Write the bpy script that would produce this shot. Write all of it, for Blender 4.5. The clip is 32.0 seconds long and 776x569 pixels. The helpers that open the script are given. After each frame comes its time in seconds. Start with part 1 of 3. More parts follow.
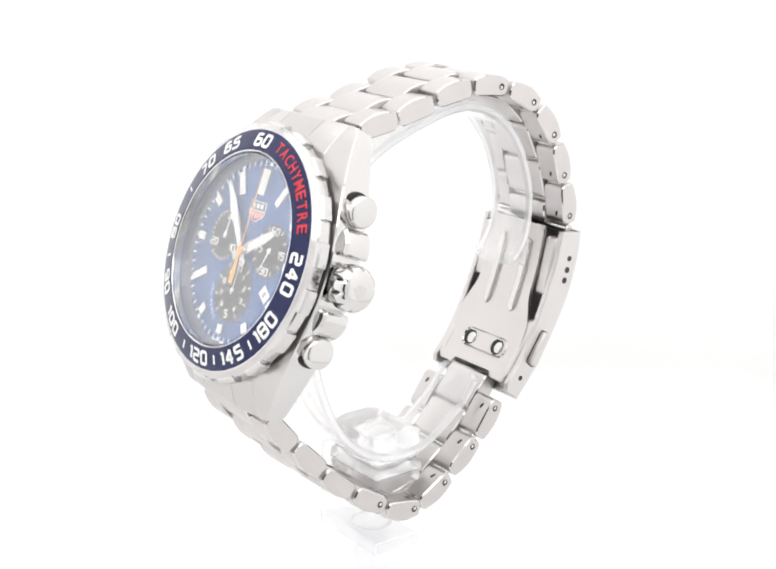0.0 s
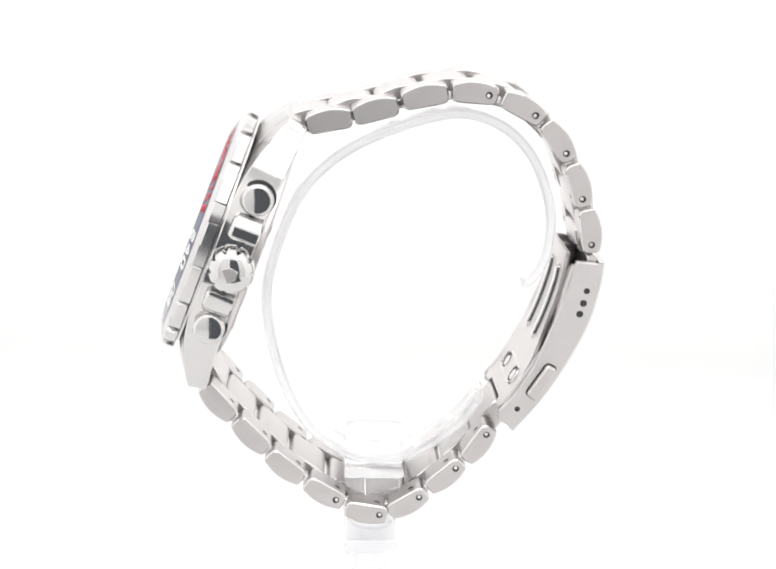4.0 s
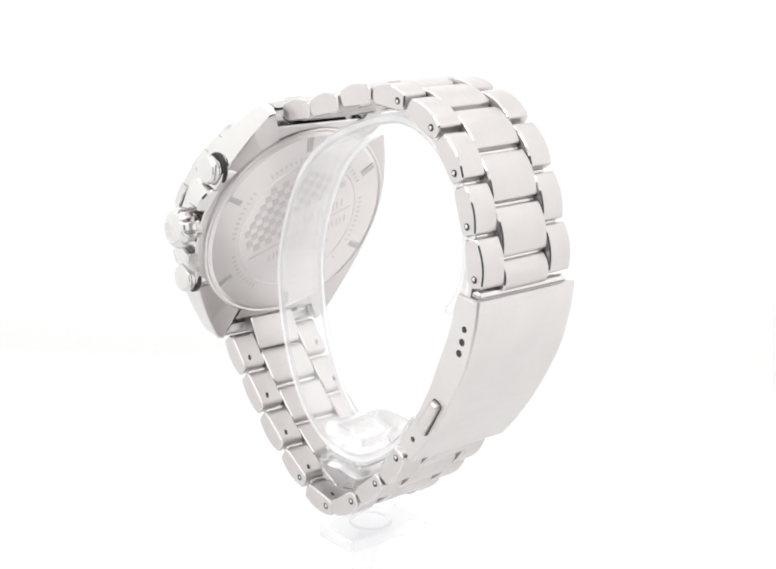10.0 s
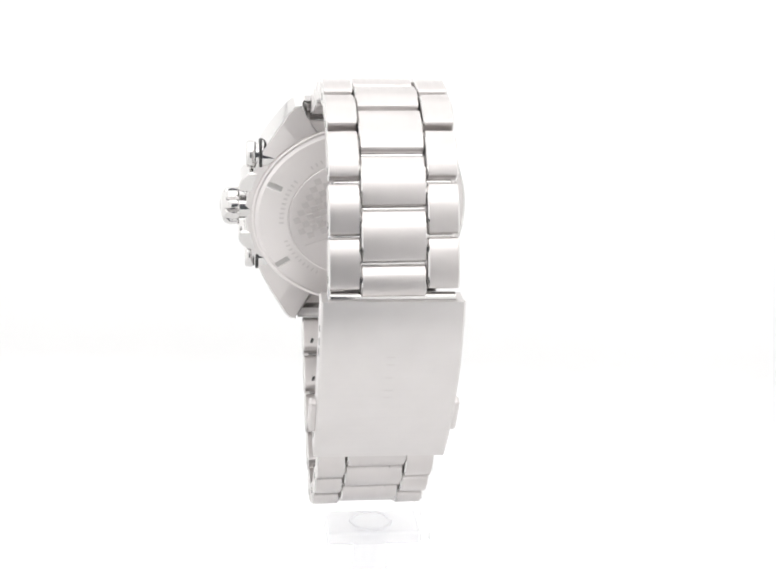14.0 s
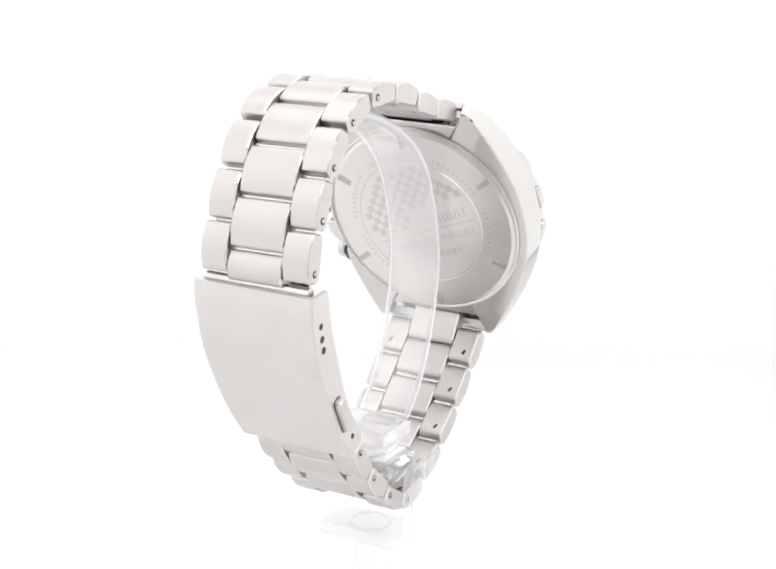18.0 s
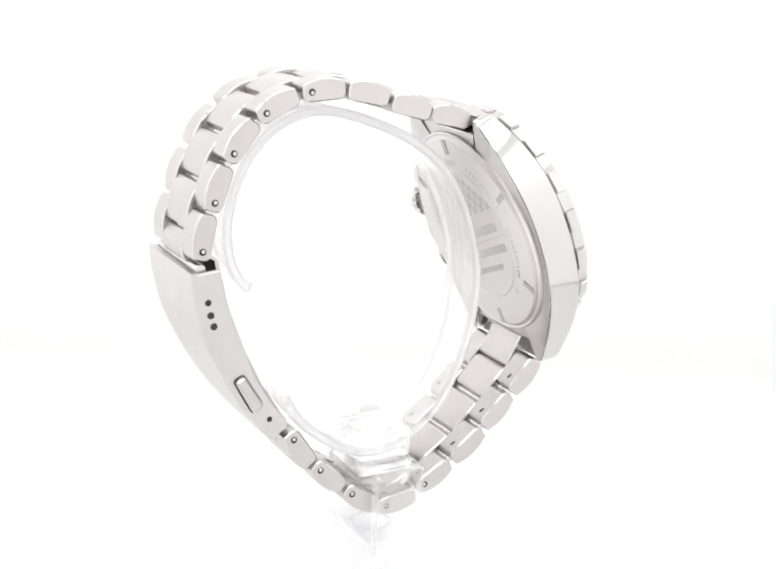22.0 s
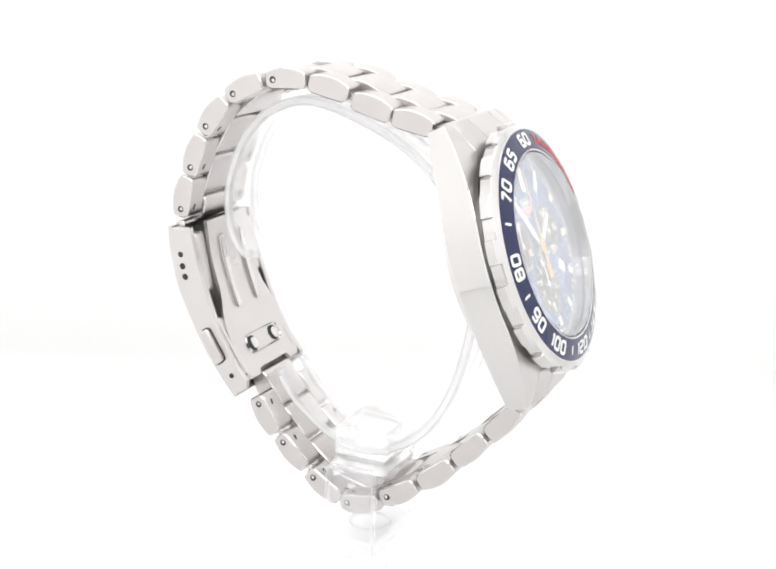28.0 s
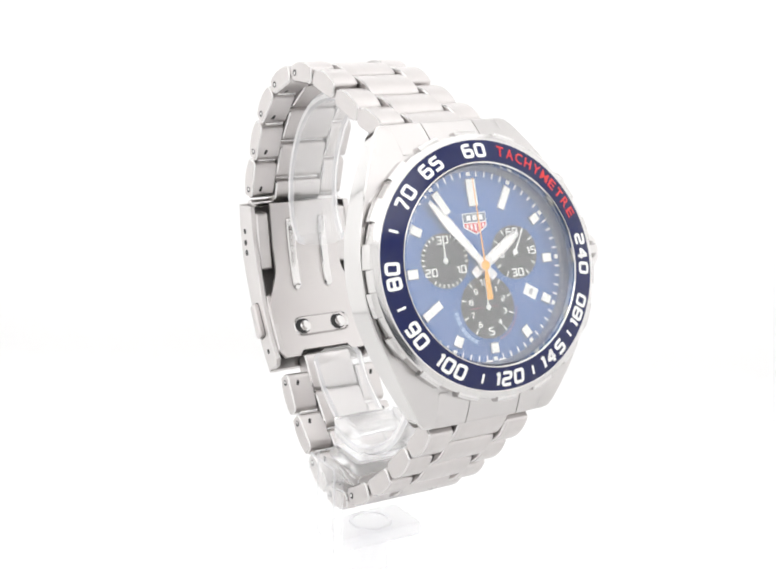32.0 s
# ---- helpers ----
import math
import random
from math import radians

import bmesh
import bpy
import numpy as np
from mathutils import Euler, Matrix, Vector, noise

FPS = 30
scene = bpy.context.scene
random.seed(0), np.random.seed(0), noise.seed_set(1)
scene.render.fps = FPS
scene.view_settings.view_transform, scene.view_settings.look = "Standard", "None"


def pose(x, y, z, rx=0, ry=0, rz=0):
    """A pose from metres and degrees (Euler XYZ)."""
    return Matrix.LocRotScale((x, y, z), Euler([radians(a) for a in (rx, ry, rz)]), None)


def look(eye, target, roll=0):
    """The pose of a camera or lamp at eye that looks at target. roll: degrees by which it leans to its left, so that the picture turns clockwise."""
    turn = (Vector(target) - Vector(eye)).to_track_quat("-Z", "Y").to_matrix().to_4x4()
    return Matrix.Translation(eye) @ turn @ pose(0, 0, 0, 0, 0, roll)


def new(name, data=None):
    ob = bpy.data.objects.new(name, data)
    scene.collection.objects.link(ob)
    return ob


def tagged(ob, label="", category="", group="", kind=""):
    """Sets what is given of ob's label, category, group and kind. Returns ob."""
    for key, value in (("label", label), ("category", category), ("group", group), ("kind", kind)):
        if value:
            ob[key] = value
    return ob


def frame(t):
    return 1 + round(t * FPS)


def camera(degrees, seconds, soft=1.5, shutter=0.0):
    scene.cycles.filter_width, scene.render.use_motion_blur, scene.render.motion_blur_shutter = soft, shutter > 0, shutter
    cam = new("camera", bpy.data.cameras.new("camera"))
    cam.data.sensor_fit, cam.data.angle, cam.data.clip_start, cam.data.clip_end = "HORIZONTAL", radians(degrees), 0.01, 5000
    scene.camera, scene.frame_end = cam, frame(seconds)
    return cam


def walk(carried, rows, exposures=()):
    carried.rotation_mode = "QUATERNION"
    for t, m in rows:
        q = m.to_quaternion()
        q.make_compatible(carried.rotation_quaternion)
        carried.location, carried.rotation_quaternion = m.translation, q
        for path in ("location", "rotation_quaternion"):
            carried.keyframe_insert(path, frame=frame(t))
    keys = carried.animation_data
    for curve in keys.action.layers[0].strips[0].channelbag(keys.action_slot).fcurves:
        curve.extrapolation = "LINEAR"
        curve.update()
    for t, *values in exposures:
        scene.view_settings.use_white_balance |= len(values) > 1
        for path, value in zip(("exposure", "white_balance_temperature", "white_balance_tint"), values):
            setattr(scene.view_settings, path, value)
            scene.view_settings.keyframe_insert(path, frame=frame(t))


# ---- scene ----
MM = 0.001
FLOOR = 133.0           # camera height over the box floor, mm
BASE = 107.6            # lowest point of the bracelet under the camera, mm
cam = camera(31.97, 32.0, soft=2.0)
EYE = (0, -0.236, FLOOR * MM)
TILT, YAW, ROLL = 15.589, -0.476, 1.77
still = pose(*EYE) @ Euler((0, 0, radians(YAW))).to_matrix().to_4x4() @ Euler((radians(90 - TILT), 0, 0)).to_matrix().to_4x4() @ Euler((0, 0, radians(ROLL))).to_matrix().to_4x4()
walk(cam, [(0, still), (32, still)])
scene.view_settings.exposure = 0.5

# ---- light ----
world = bpy.data.worlds.new("room")
world.use_nodes = True
world.node_tree.nodes["Background"].inputs[0].default_value = (0.1, 0.105, 0.115, 1)
world.node_tree.nodes["Background"].inputs[1].default_value = 1.0
scene.world = world


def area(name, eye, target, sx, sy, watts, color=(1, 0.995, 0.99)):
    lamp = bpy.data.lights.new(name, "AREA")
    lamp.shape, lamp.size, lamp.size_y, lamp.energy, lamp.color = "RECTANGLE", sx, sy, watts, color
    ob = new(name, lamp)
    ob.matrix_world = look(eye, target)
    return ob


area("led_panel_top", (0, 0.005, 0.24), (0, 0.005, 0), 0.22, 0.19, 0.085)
# added fill, out of view, that brightens the front floor and camera-facing steel
area("fill_front", (0, -0.145, 0.225), (0, -0.11, 0), 0.22, 0.1, 0.12)
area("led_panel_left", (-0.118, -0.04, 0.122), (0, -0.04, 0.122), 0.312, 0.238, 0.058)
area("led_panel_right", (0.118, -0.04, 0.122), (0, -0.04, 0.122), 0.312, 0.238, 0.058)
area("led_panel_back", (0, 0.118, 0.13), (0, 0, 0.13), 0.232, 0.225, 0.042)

# ---- materials ----


def material(name, color, rough=0.4, metal=0.0, **more):
    mat = bpy.data.materials.new(name)
    mat.use_nodes = True
    b = mat.node_tree.nodes["Principled BSDF"]
    b.inputs["Base Color"].default_value = (*color, 1)
    b.inputs["Roughness"].default_value = rough
    b.inputs["Metallic"].default_value = metal
    for key, value in more.items():
        b.inputs[key.replace("_", " ")].default_value = value
    return mat


def node(mat, kind, **values):
    n = mat.node_tree.nodes.new(kind)
    for key, value in values.items():
        n.inputs[key.replace("_", " ")].default_value = value
    return n


def grain(mat, stretch, scale, low, high, bump=0.0, stain=0.0):
    """Fine brushed lines along one axis, as roughness, relief and slight stains."""
    t, b = mat.node_tree, mat.node_tree.nodes["Principled BSDF"]
    co = node(mat, "ShaderNodeTexCoord")
    mp = node(mat, "ShaderNodeMapping")
    mp.inputs["Scale"].default_value = stretch
    nz = node(mat, "ShaderNodeTexNoise", Scale=scale, Detail=3.0)
    t.links.new(co.outputs["Object"], mp.inputs["Vector"])
    t.links.new(mp.outputs["Vector"], nz.inputs["Vector"])
    rg = node(mat, "ShaderNodeMapRange")
    rg.inputs["To Min"].default_value, rg.inputs["To Max"].default_value = low, high
    t.links.new(nz.outputs["Fac"], rg.inputs["Value"])
    t.links.new(rg.outputs["Result"], b.inputs["Roughness"])
    if bump:
        bp = node(mat, "ShaderNodeBump", Strength=bump, Distance=0.00002)
        t.links.new(nz.outputs["Fac"], bp.inputs["Height"])
        t.links.new(bp.outputs["Normal"], b.inputs["Normal"])
    if stain:
        big = node(mat, "ShaderNodeTexNoise", Scale=160.0, Detail=2.0)
        t.links.new(co.outputs["Object"], big.inputs["Vector"])
        mx = node(mat, "ShaderNodeMix")
        mx.data_type = "RGBA"
        c = b.inputs["Base Color"].default_value
        mx.inputs["A"].default_value = (*[v * (1 - stain) for v in c[:3]], 1)
        mx.inputs["B"].default_value = tuple(c)
        t.links.new(big.outputs["Fac"], mx.inputs["Factor"])
        t.links.new(mx.outputs["Result"], b.inputs["Base Color"])
    return mat


def turned(mat, amount):
    """A lathe-turned finish: highlights spread across the circles round the object's z axis."""
    t, b = mat.node_tree, mat.node_tree.nodes["Principled BSDF"]
    tg = node(mat, "ShaderNodeTangent")
    tg.direction_type, tg.axis = "RADIAL", "Z"
    t.links.new(tg.outputs[0], b.inputs["Tangent"])
    b.inputs["Anisotropic"].default_value = amount
    return mat


STEEL = (0.585, 0.558, 0.55)
brushed_long = grain(material("brushed_steel_lengthwise", STEEL, 0.3, 1.0), (30, 1, 3), 100, 0.22, 0.42, 0.22, 0.15)
brushed_case = grain(material("brushed_case_steel", (0.54, 0.522, 0.516), 0.3, 1.0), (1, 40, 40), 60, 0.24, 0.4, 0.12, 0.06)
polished = grain(material("polished_steel", (0.6, 0.588, 0.58), 0.07, 1.0), (1, 1, 1), 400, 0.04, 0.1)
side_steel = grain(material("fine_brushed_side_steel", STEEL, 0.2, 1.0), (3, 1, 8), 250, 0.3, 0.42, 0.08, 0.1)
bezel_steel = grain(material("worn_polished_steel", (0.58, 0.568, 0.56), 0.16, 1.0), (1, 1, 1), 500, 0.12, 0.2)
satin = grain(material("satin_steel", (0.585, 0.56, 0.552), 0.25, 1.0), (4, 4, 4), 300, 0.3, 0.38, 0.0, 0.05)
back_steel = turned(grain(material("turned_back_steel", (0.68, 0.652, 0.642), 0.3, 1.0), (1, 1, 1), 260, 0.28, 0.36, 0.0, 0.06), 0.75)
# near-black colour standing in for the shade in holes and gaps
gap_shade = material("painted_gap_shade", (0.02, 0.02, 0.02), 0.6)
engraved = material("engraved_steel", (0.46, 0.45, 0.44), 0.42, 1.0)
faint_engraved = material("faint_engraved_steel", (0.56, 0.536, 0.527), 0.4, 1.0)
cover_steel = grain(material("brushed_clasp_steel", (0.635, 0.613, 0.605), 0.4, 1.0), (1, 25, 25), 90, 0.32, 0.48, 0.14, 0.1)
insert_blue = grain(material("navy_bezel_enamel", (0.006, 0.01, 0.065), 0.12, 0.0, Specular_IOR_Level=0.36), (1, 1, 1), 300, 0.08, 0.14)
flange_blue = material("glossy_blue_flange", (0.12, 0.14, 0.21), 0.3, 0.5)
dial_blue = grain(material("blue_sunray_dial", (0.035, 0.115, 0.33), 0.4, 0.7), (1, 1, 1), 500, 0.33, 0.48)
black_dial = grain(material("black_subdial", (0.018, 0.018, 0.018), 0.45), (1, 1, 1), 900, 0.4, 0.55, 0.1)
shield_grey = material("slate_enamel", (0.09, 0.12, 0.16), 0.4)
white_paint = material("white_print", (0.82, 0.82, 0.8), 0.4)
pale_print = material("pale_blue_print", (0.3, 0.42, 0.6), 0.45)
red_paint = material("red_print", (0.62, 0.02, 0.025), 0.4)
dull_red = material("dull_red_print", (0.2, 0.03, 0.07), 0.5)
orange_paint = material("orange_lacquer", (0.9, 0.42, 0.05), 0.35)
lume = material("white_lume", (0.85, 0.86, 0.82), 0.5)
rubber = material("black_gasket", (0.012, 0.012, 0.012), 0.5)


def clear(name, least, rough, body=0.0, tint=(0.96, 0.96, 0.97), bend=5.0):
    """A clear sheet: see-through, with gloss that grows towards grazing angles; body mixes in a milky tint."""
    mat = bpy.data.materials.new(name)
    mat.use_nodes = True
    t = mat.node_tree
    t.nodes.remove(t.nodes["Principled BSDF"])
    lw = node(mat, "ShaderNodeLayerWeight", Blend=0.5)
    power = node(mat, "ShaderNodeMath")
    power.operation = "POWER"
    power.inputs[1].default_value = bend
    rg = node(mat, "ShaderNodeMapRange")
    rg.inputs["To Min"].default_value = least
    see = node(mat, "ShaderNodeBsdfTransparent")
    gloss = node(mat, "ShaderNodeBsdfGlossy", Roughness=rough)
    gloss.inputs["Color"].default_value = (1, 1, 1, 1)
    mix = node(mat, "ShaderNodeMixShader")
    t.links.new(lw.outputs["Facing"], power.inputs[0])
    t.links.new(power.outputs[0], rg.inputs["Value"])
    t.links.new(rg.outputs["Result"], mix.inputs[0])
    t.links.new(see.outputs[0], mix.inputs[1])
    t.links.new(gloss.outputs[0], mix.inputs[2])
    last = mix
    if body:
        front, behind = node(mat, "ShaderNodeBsdfDiffuse"), node(mat, "ShaderNodeBsdfTranslucent")
        milk = node(mat, "ShaderNodeMixShader", Fac=0.6)
        for k, one in enumerate((front, behind)):
            one.inputs["Color"].default_value = (*tint, 1)
            t.links.new(one.outputs[0], milk.inputs[k + 1])
        last = node(mat, "ShaderNodeMixShader", Fac=body)
        t.links.new(mix.outputs[0], last.inputs[1])
        t.links.new(milk.outputs[0], last.inputs[2])
    t.links.new(last.outputs[0], t.nodes["Material Output"].inputs["Surface"])
    return mat


# the pane's little milk paints in a haze of reflected light
acrylic = clear("clear_acrylic", 0.09, 0.06, 0.08, (1.0, 1.0, 1.0))
# strong white milk stands in for the bright highlights along the edge
acrylic_edge = clear("highlit_acrylic_edge", 0.1, 0.15, 0.7, (1.0, 1.0, 1.0))
acrylic_line = clear("acrylic_bevel", 0.1, 0.15, 0.5, (0.86, 0.86, 0.89))
acrylic_base = clear("cast_clear_acrylic", 0.07, 0.06, 0.35, (0.88, 0.88, 0.9))
acrylic_block = grain(material("moulded_clear_acrylic", (1.0, 1.0, 1.0), 0.08, 0.0, Transmission_Weight=0.87, IOR=1.24), (1, 1, 1), 250, 0.04, 0.15, 0.6)
sapphire = clear("sapphire_crystal", 0.1, 0.0, bend=3.6)
white_wall = grain(material("white_box_panel", (0.86, 0.86, 0.86), 0.55), (1, 1, 1), 200, 0.5, 0.65)

# ---- mesh helpers, all in millimetres ----


def part(name, bm, mat, parent=None, label="", m=None, smooth=35.0):
    """Links a bmesh, drawn in millimetres, as one mesh object under a thing or a part."""
    if isinstance(bm, bpy.types.Mesh):
        me = bm
    else:
        bmesh.ops.recalc_face_normals(bm, faces=bm.faces)
        for v in bm.verts:
            v.co *= MM
        for f in bm.faces:
            f.smooth = True
        for e in bm.edges:
            if len(e.link_faces) == 2 and e.calc_face_angle(0) > radians(smooth):
                e.smooth = False
        me = bpy.data.meshes.new(name)
        bm.to_mesh(me)
        bm.free()
        for one in (mat if isinstance(mat, (list, tuple)) else [mat]):
            me.materials.append(one)
    ob = new(name, me)
    if parent:
        ob.parent = parent
    if m is not None:
        ob.matrix_basis = m
    if label:
        ob["label"] = label
    return ob


def mm_pose(x, y, z, m3=None):
    m = Matrix.Translation((x * MM, y * MM, z * MM))
    return m @ m3.to_4x4() if m3 else m


def shrink(poly, d):
    """A closed polygon moved inwards by d."""
    area2 = sum(a[0] * b[1] - b[0] * a[1] for a, b in zip(poly, poly[1:] + poly[:1]))
    s = 1 if area2 > 0 else -1
    out = []
    for i, p in enumerate(poly):
        a, b = Vector(poly[i - 1]), Vector(poly[(i + 1) % len(poly)])
        e1, e2 = (Vector(p) - a).normalized(), (b - Vector(p)).normalized()
        n1, n2 = Vector((-e1.y, e1.x)) * s, Vector((-e2.y, e2.x)) * s
        n = n1 + n2
        n = n / max(n.length_squared / 2, 0.5)
        out.append((p[0] + n.x * d, p[1] + n.y * d))
    return out


def fillet(poly, r, n=4):
    """Rounds the corners of a closed polygon."""
    out = []
    for i, p in enumerate(poly):
        p, a, b = Vector(p), Vector(poly[i - 1]), Vector(poly[(i + 1) % len(poly)])
        ri = r[i] if isinstance(r, (list, tuple)) else r
        d1, d2 = (a - p), (b - p)
        k = min(ri, d1.length * 0.48, d2.length * 0.48)
        if k < 1e-3:
            out.append(tuple(p))
            continue
        s, e = p + d1.normalized() * k, p + d2.normalized() * k
        for j in range(n + 1):
            t = j / n
            q = s * (1 - t) ** 2 + p * 2 * t * (1 - t) + e * t * t
            out.append((q.x, q.y))
    return out


def loops(bm, rings, closed=True, caps=True, mats=None):
    """Skins rings of 3D points."""
    vs = [[bm.verts.new(p) for p in r] for r in rings]
    n = len(vs[0])
    for k in range(len(vs) - 1):
        for i in range(n if closed else n - 1):
            j = (i + 1) % n
            f = bm.faces.new((vs[k][i], vs[k][j], vs[k + 1][j], vs[k + 1][i]))
            if mats:
                f.material_index = mats[k]
    if caps:
        for r in (vs[0], vs[-1]):
            bm.faces.new(r)
    return vs


def prism(bm, poly, x0, x1, ch=0.25, mats=None):
    """A polygon of the yz plane drawn out along x with chamfered rims."""
    small = shrink(poly, ch)
    loops(bm, [[(x, *p) for p in q] for x, q in ((x0, small), (x0 + ch, poly), (x1 - ch, poly), (x1, small))], mats=mats)
    return bm


def plate(bm, poly, w0, w1, ch=0.1):
    """A polygon of the xy plane drawn out along z."""
    small = shrink(poly, ch)
    loops(bm, [[(*p, w) for p in q] for w, q in ((w0, poly), (w1 - ch, poly), (w1, small))])
    return bm


def lathe(bm, profile, n=96, mats=None, closed=False):
    """Turns a profile of (radius, height) round the z axis."""
    rings = []
    for r, w in profile:
        rings.append([(r * math.cos(2 * math.pi * i / n), r * math.sin(2 * math.pi * i / n), w) for i in range(n)])
    if closed:
        rings.append(rings[0])
        vs = [[bm.verts.new(p) for p in r] for r in rings[:-1]]
        vs.append(vs[0])
        for k in range(len(vs) - 1):
            for i in range(n):
                j = (i + 1) % n
                bm.faces.new((vs[k][i], vs[k][j], vs[k + 1][j], vs[k + 1][i]))
    else:
        loops(bm, rings, caps=True, mats=mats)
    return bm


def tube(bm, a, b, r, n=12, ch=0.1):
    """A round bar from a to b."""
    a, b = Vector(a), Vector(b)
    d = (b - a).normalized()
    u = d.orthogonal().normalized()
    v = d.cross(u)
    rings = []
    for p, k in ((a, r - ch), (a + d * ch, r), (b - d * ch, r), (b, r - ch)):
        rings.append([p + (u * math.cos(2 * math.pi * i / n) + v * math.sin(2 * math.pi * i / n)) * k for i in range(n)])
    loops(bm, rings)
    return bm


def spline(points, per=6):
    """A smooth curve through 2D points."""
    pts = [Vector(p) for p in points]
    pts = [pts[0] * 2 - pts[1]] + pts + [pts[-1] * 2 - pts[-2]]
    out = []
    for i in range(1, len(pts) - 2):
        p0, p1, p2, p3 = pts[i - 1:i + 3]
        for j in range(per):
            t = j / per
            out.append(0.5 * (2 * p1 + (p2 - p0) * t + (2 * p0 - 5 * p1 + 4 * p2 - p3) * t * t + (3 * p1 - p0 - 3 * p2 + p3) * t ** 3))
    out.append(pts[-2])
    return [tuple(p) for p in out]


def normals2(path):
    out = []
    for i in range(len(path)):
        d = (Vector(path[min(i + 1, len(path) - 1)]) - Vector(path[max(i - 1, 0)])).normalized()
        out.append(Vector((-d.y, d.x)))
    return out


def lettering(text, size, bold=0.0, squeeze=1.0, thick=0.03):
    """A flat word as a mesh of low relief, centred."""
    cu = bpy.data.curves.new("word", "FONT")
    cu.body, cu.size, cu.offset, cu.extrude = text, size * MM, bold * MM, thick * MM
    cu.align_x, cu.align_y, cu.resolution_u = "CENTER", "CENTER", 3
    ob = new("word", cu)
    bpy.context.view_layer.update()
    me = bpy.data.meshes.new_from_object(ob.evaluated_get(bpy.context.evaluated_depsgraph_get()))
    bpy.data.objects.remove(ob)
    xs = [v.co.x for v in me.vertices]
    ys = [v.co.y for v in me.vertices]
    cx, cy = (min(xs) + max(xs)) / 2, (min(ys) + max(ys)) / 2
    for v in me.vertices:
        v.co.x, v.co.y = (v.co.x - cx) * squeeze, v.co.y - cy
    me.materials.clear()
    return me


def squared(me, wide, high, amount):
    """Fits a glyph to a width and height and makes its round bowls squarish."""
    hx, hy = max(abs(v.co.x) for v in me.vertices), max(abs(v.co.y) for v in me.vertices)
    for v in me.vertices:
        x, y = v.co.x / hx, v.co.y / hy
        far = max(abs(x), abs(y))
        k = 1 + amount * (math.hypot(x, y) / far - 1) if far > 0.01 else 1
        v.co.x, v.co.y = max(-1, min(1, x * k)) * wide / 2 * MM, max(-1, min(1, y * k)) * high / 2 * MM
    return me


STROKES = {"0": [[(0, 0), (1, 0), (1, 1), (0, 1), (0, 0)]], "1": [[(1, 0), (1, 1), (0, 0.82)]], "2": [[(0, 1), (1, 1), (1, 0.52), (0, 0.48), (0, 0), (1, 0)]],
           "3": [[(0, 1), (1, 1), (1, 0), (0, 0)], [(0.25, 0.5), (1, 0.5)]], "4": [[(0.72, 1.05), (0, 0.3), (1, 0.3)], [(0.72, 1.05), (0.72, -0.1)]], "5": [[(1, 1), (0, 1), (0, 0.55), (1, 0.55), (1, 0), (0, 0)]],
           "6": [[(0.9, 1), (0, 1), (0, 0), (1, 0), (1, 0.56), (0, 0.56)]], "7": [[(0, 1), (1, 1), (0.35, -0.08)]], "8": [[(0, 0), (1, 0), (1, 1), (0, 1), (0, 0)], [(0, 0.52), (1, 0.52)]],
           "9": [[(0.1, 0), (1, 0), (1, 1), (0, 1), (0, 0.44), (1, 0.44)]]}


def squarish(ch, wide, high, t):
    """A digit of squarish, evenly wide strokes with rounded corners, centred."""
    bm = bmesh.new()
    w, h = wide - t, high - t
    for line in STROKES[ch]:
        pts = [((x - 0.5) * w, (y - 0.5) * h) for x, y in line]
        closed = line[0] == line[-1]
        if closed:
            pts = pts[:-1]
        bend = t * 0.75
        run = fillet(pts, bend if closed else [0] + [bend] * (len(pts) - 2) + [0], 4)
        n = len(run)
        rings = []
        for k in range(n):
            a, b = (run[k - 1], run[(k + 1) % n]) if closed else (run[max(k - 1, 0)], run[min(k + 1, n - 1)])
            d = (Vector(b) - Vector(a)).normalized()
            o = Vector((-d.y, d.x)) * t / 2
            p, q = Vector(run[k]) + o, Vector(run[k]) - o
            rings.append([(*p, 0), (*q, 0), (*q, 0.06), (*p, 0.06)])
        if closed:
            rings.append(rings[0])
        loops(bm, rings, caps=not closed)
    return bm


# ---- the light box ----
def box_panel(name, lo, hi, label):
    bm = bmesh.new()
    bmesh.ops.create_cube(bm, size=1)
    for v in bm.verts:
        v.co = [(lo[k] + hi[k]) / 2 + v.co[k] * (hi[k] - lo[k]) for k in range(3)]
    return tagged(part(name, bm, white_wall), label, "light box", kind="structure")


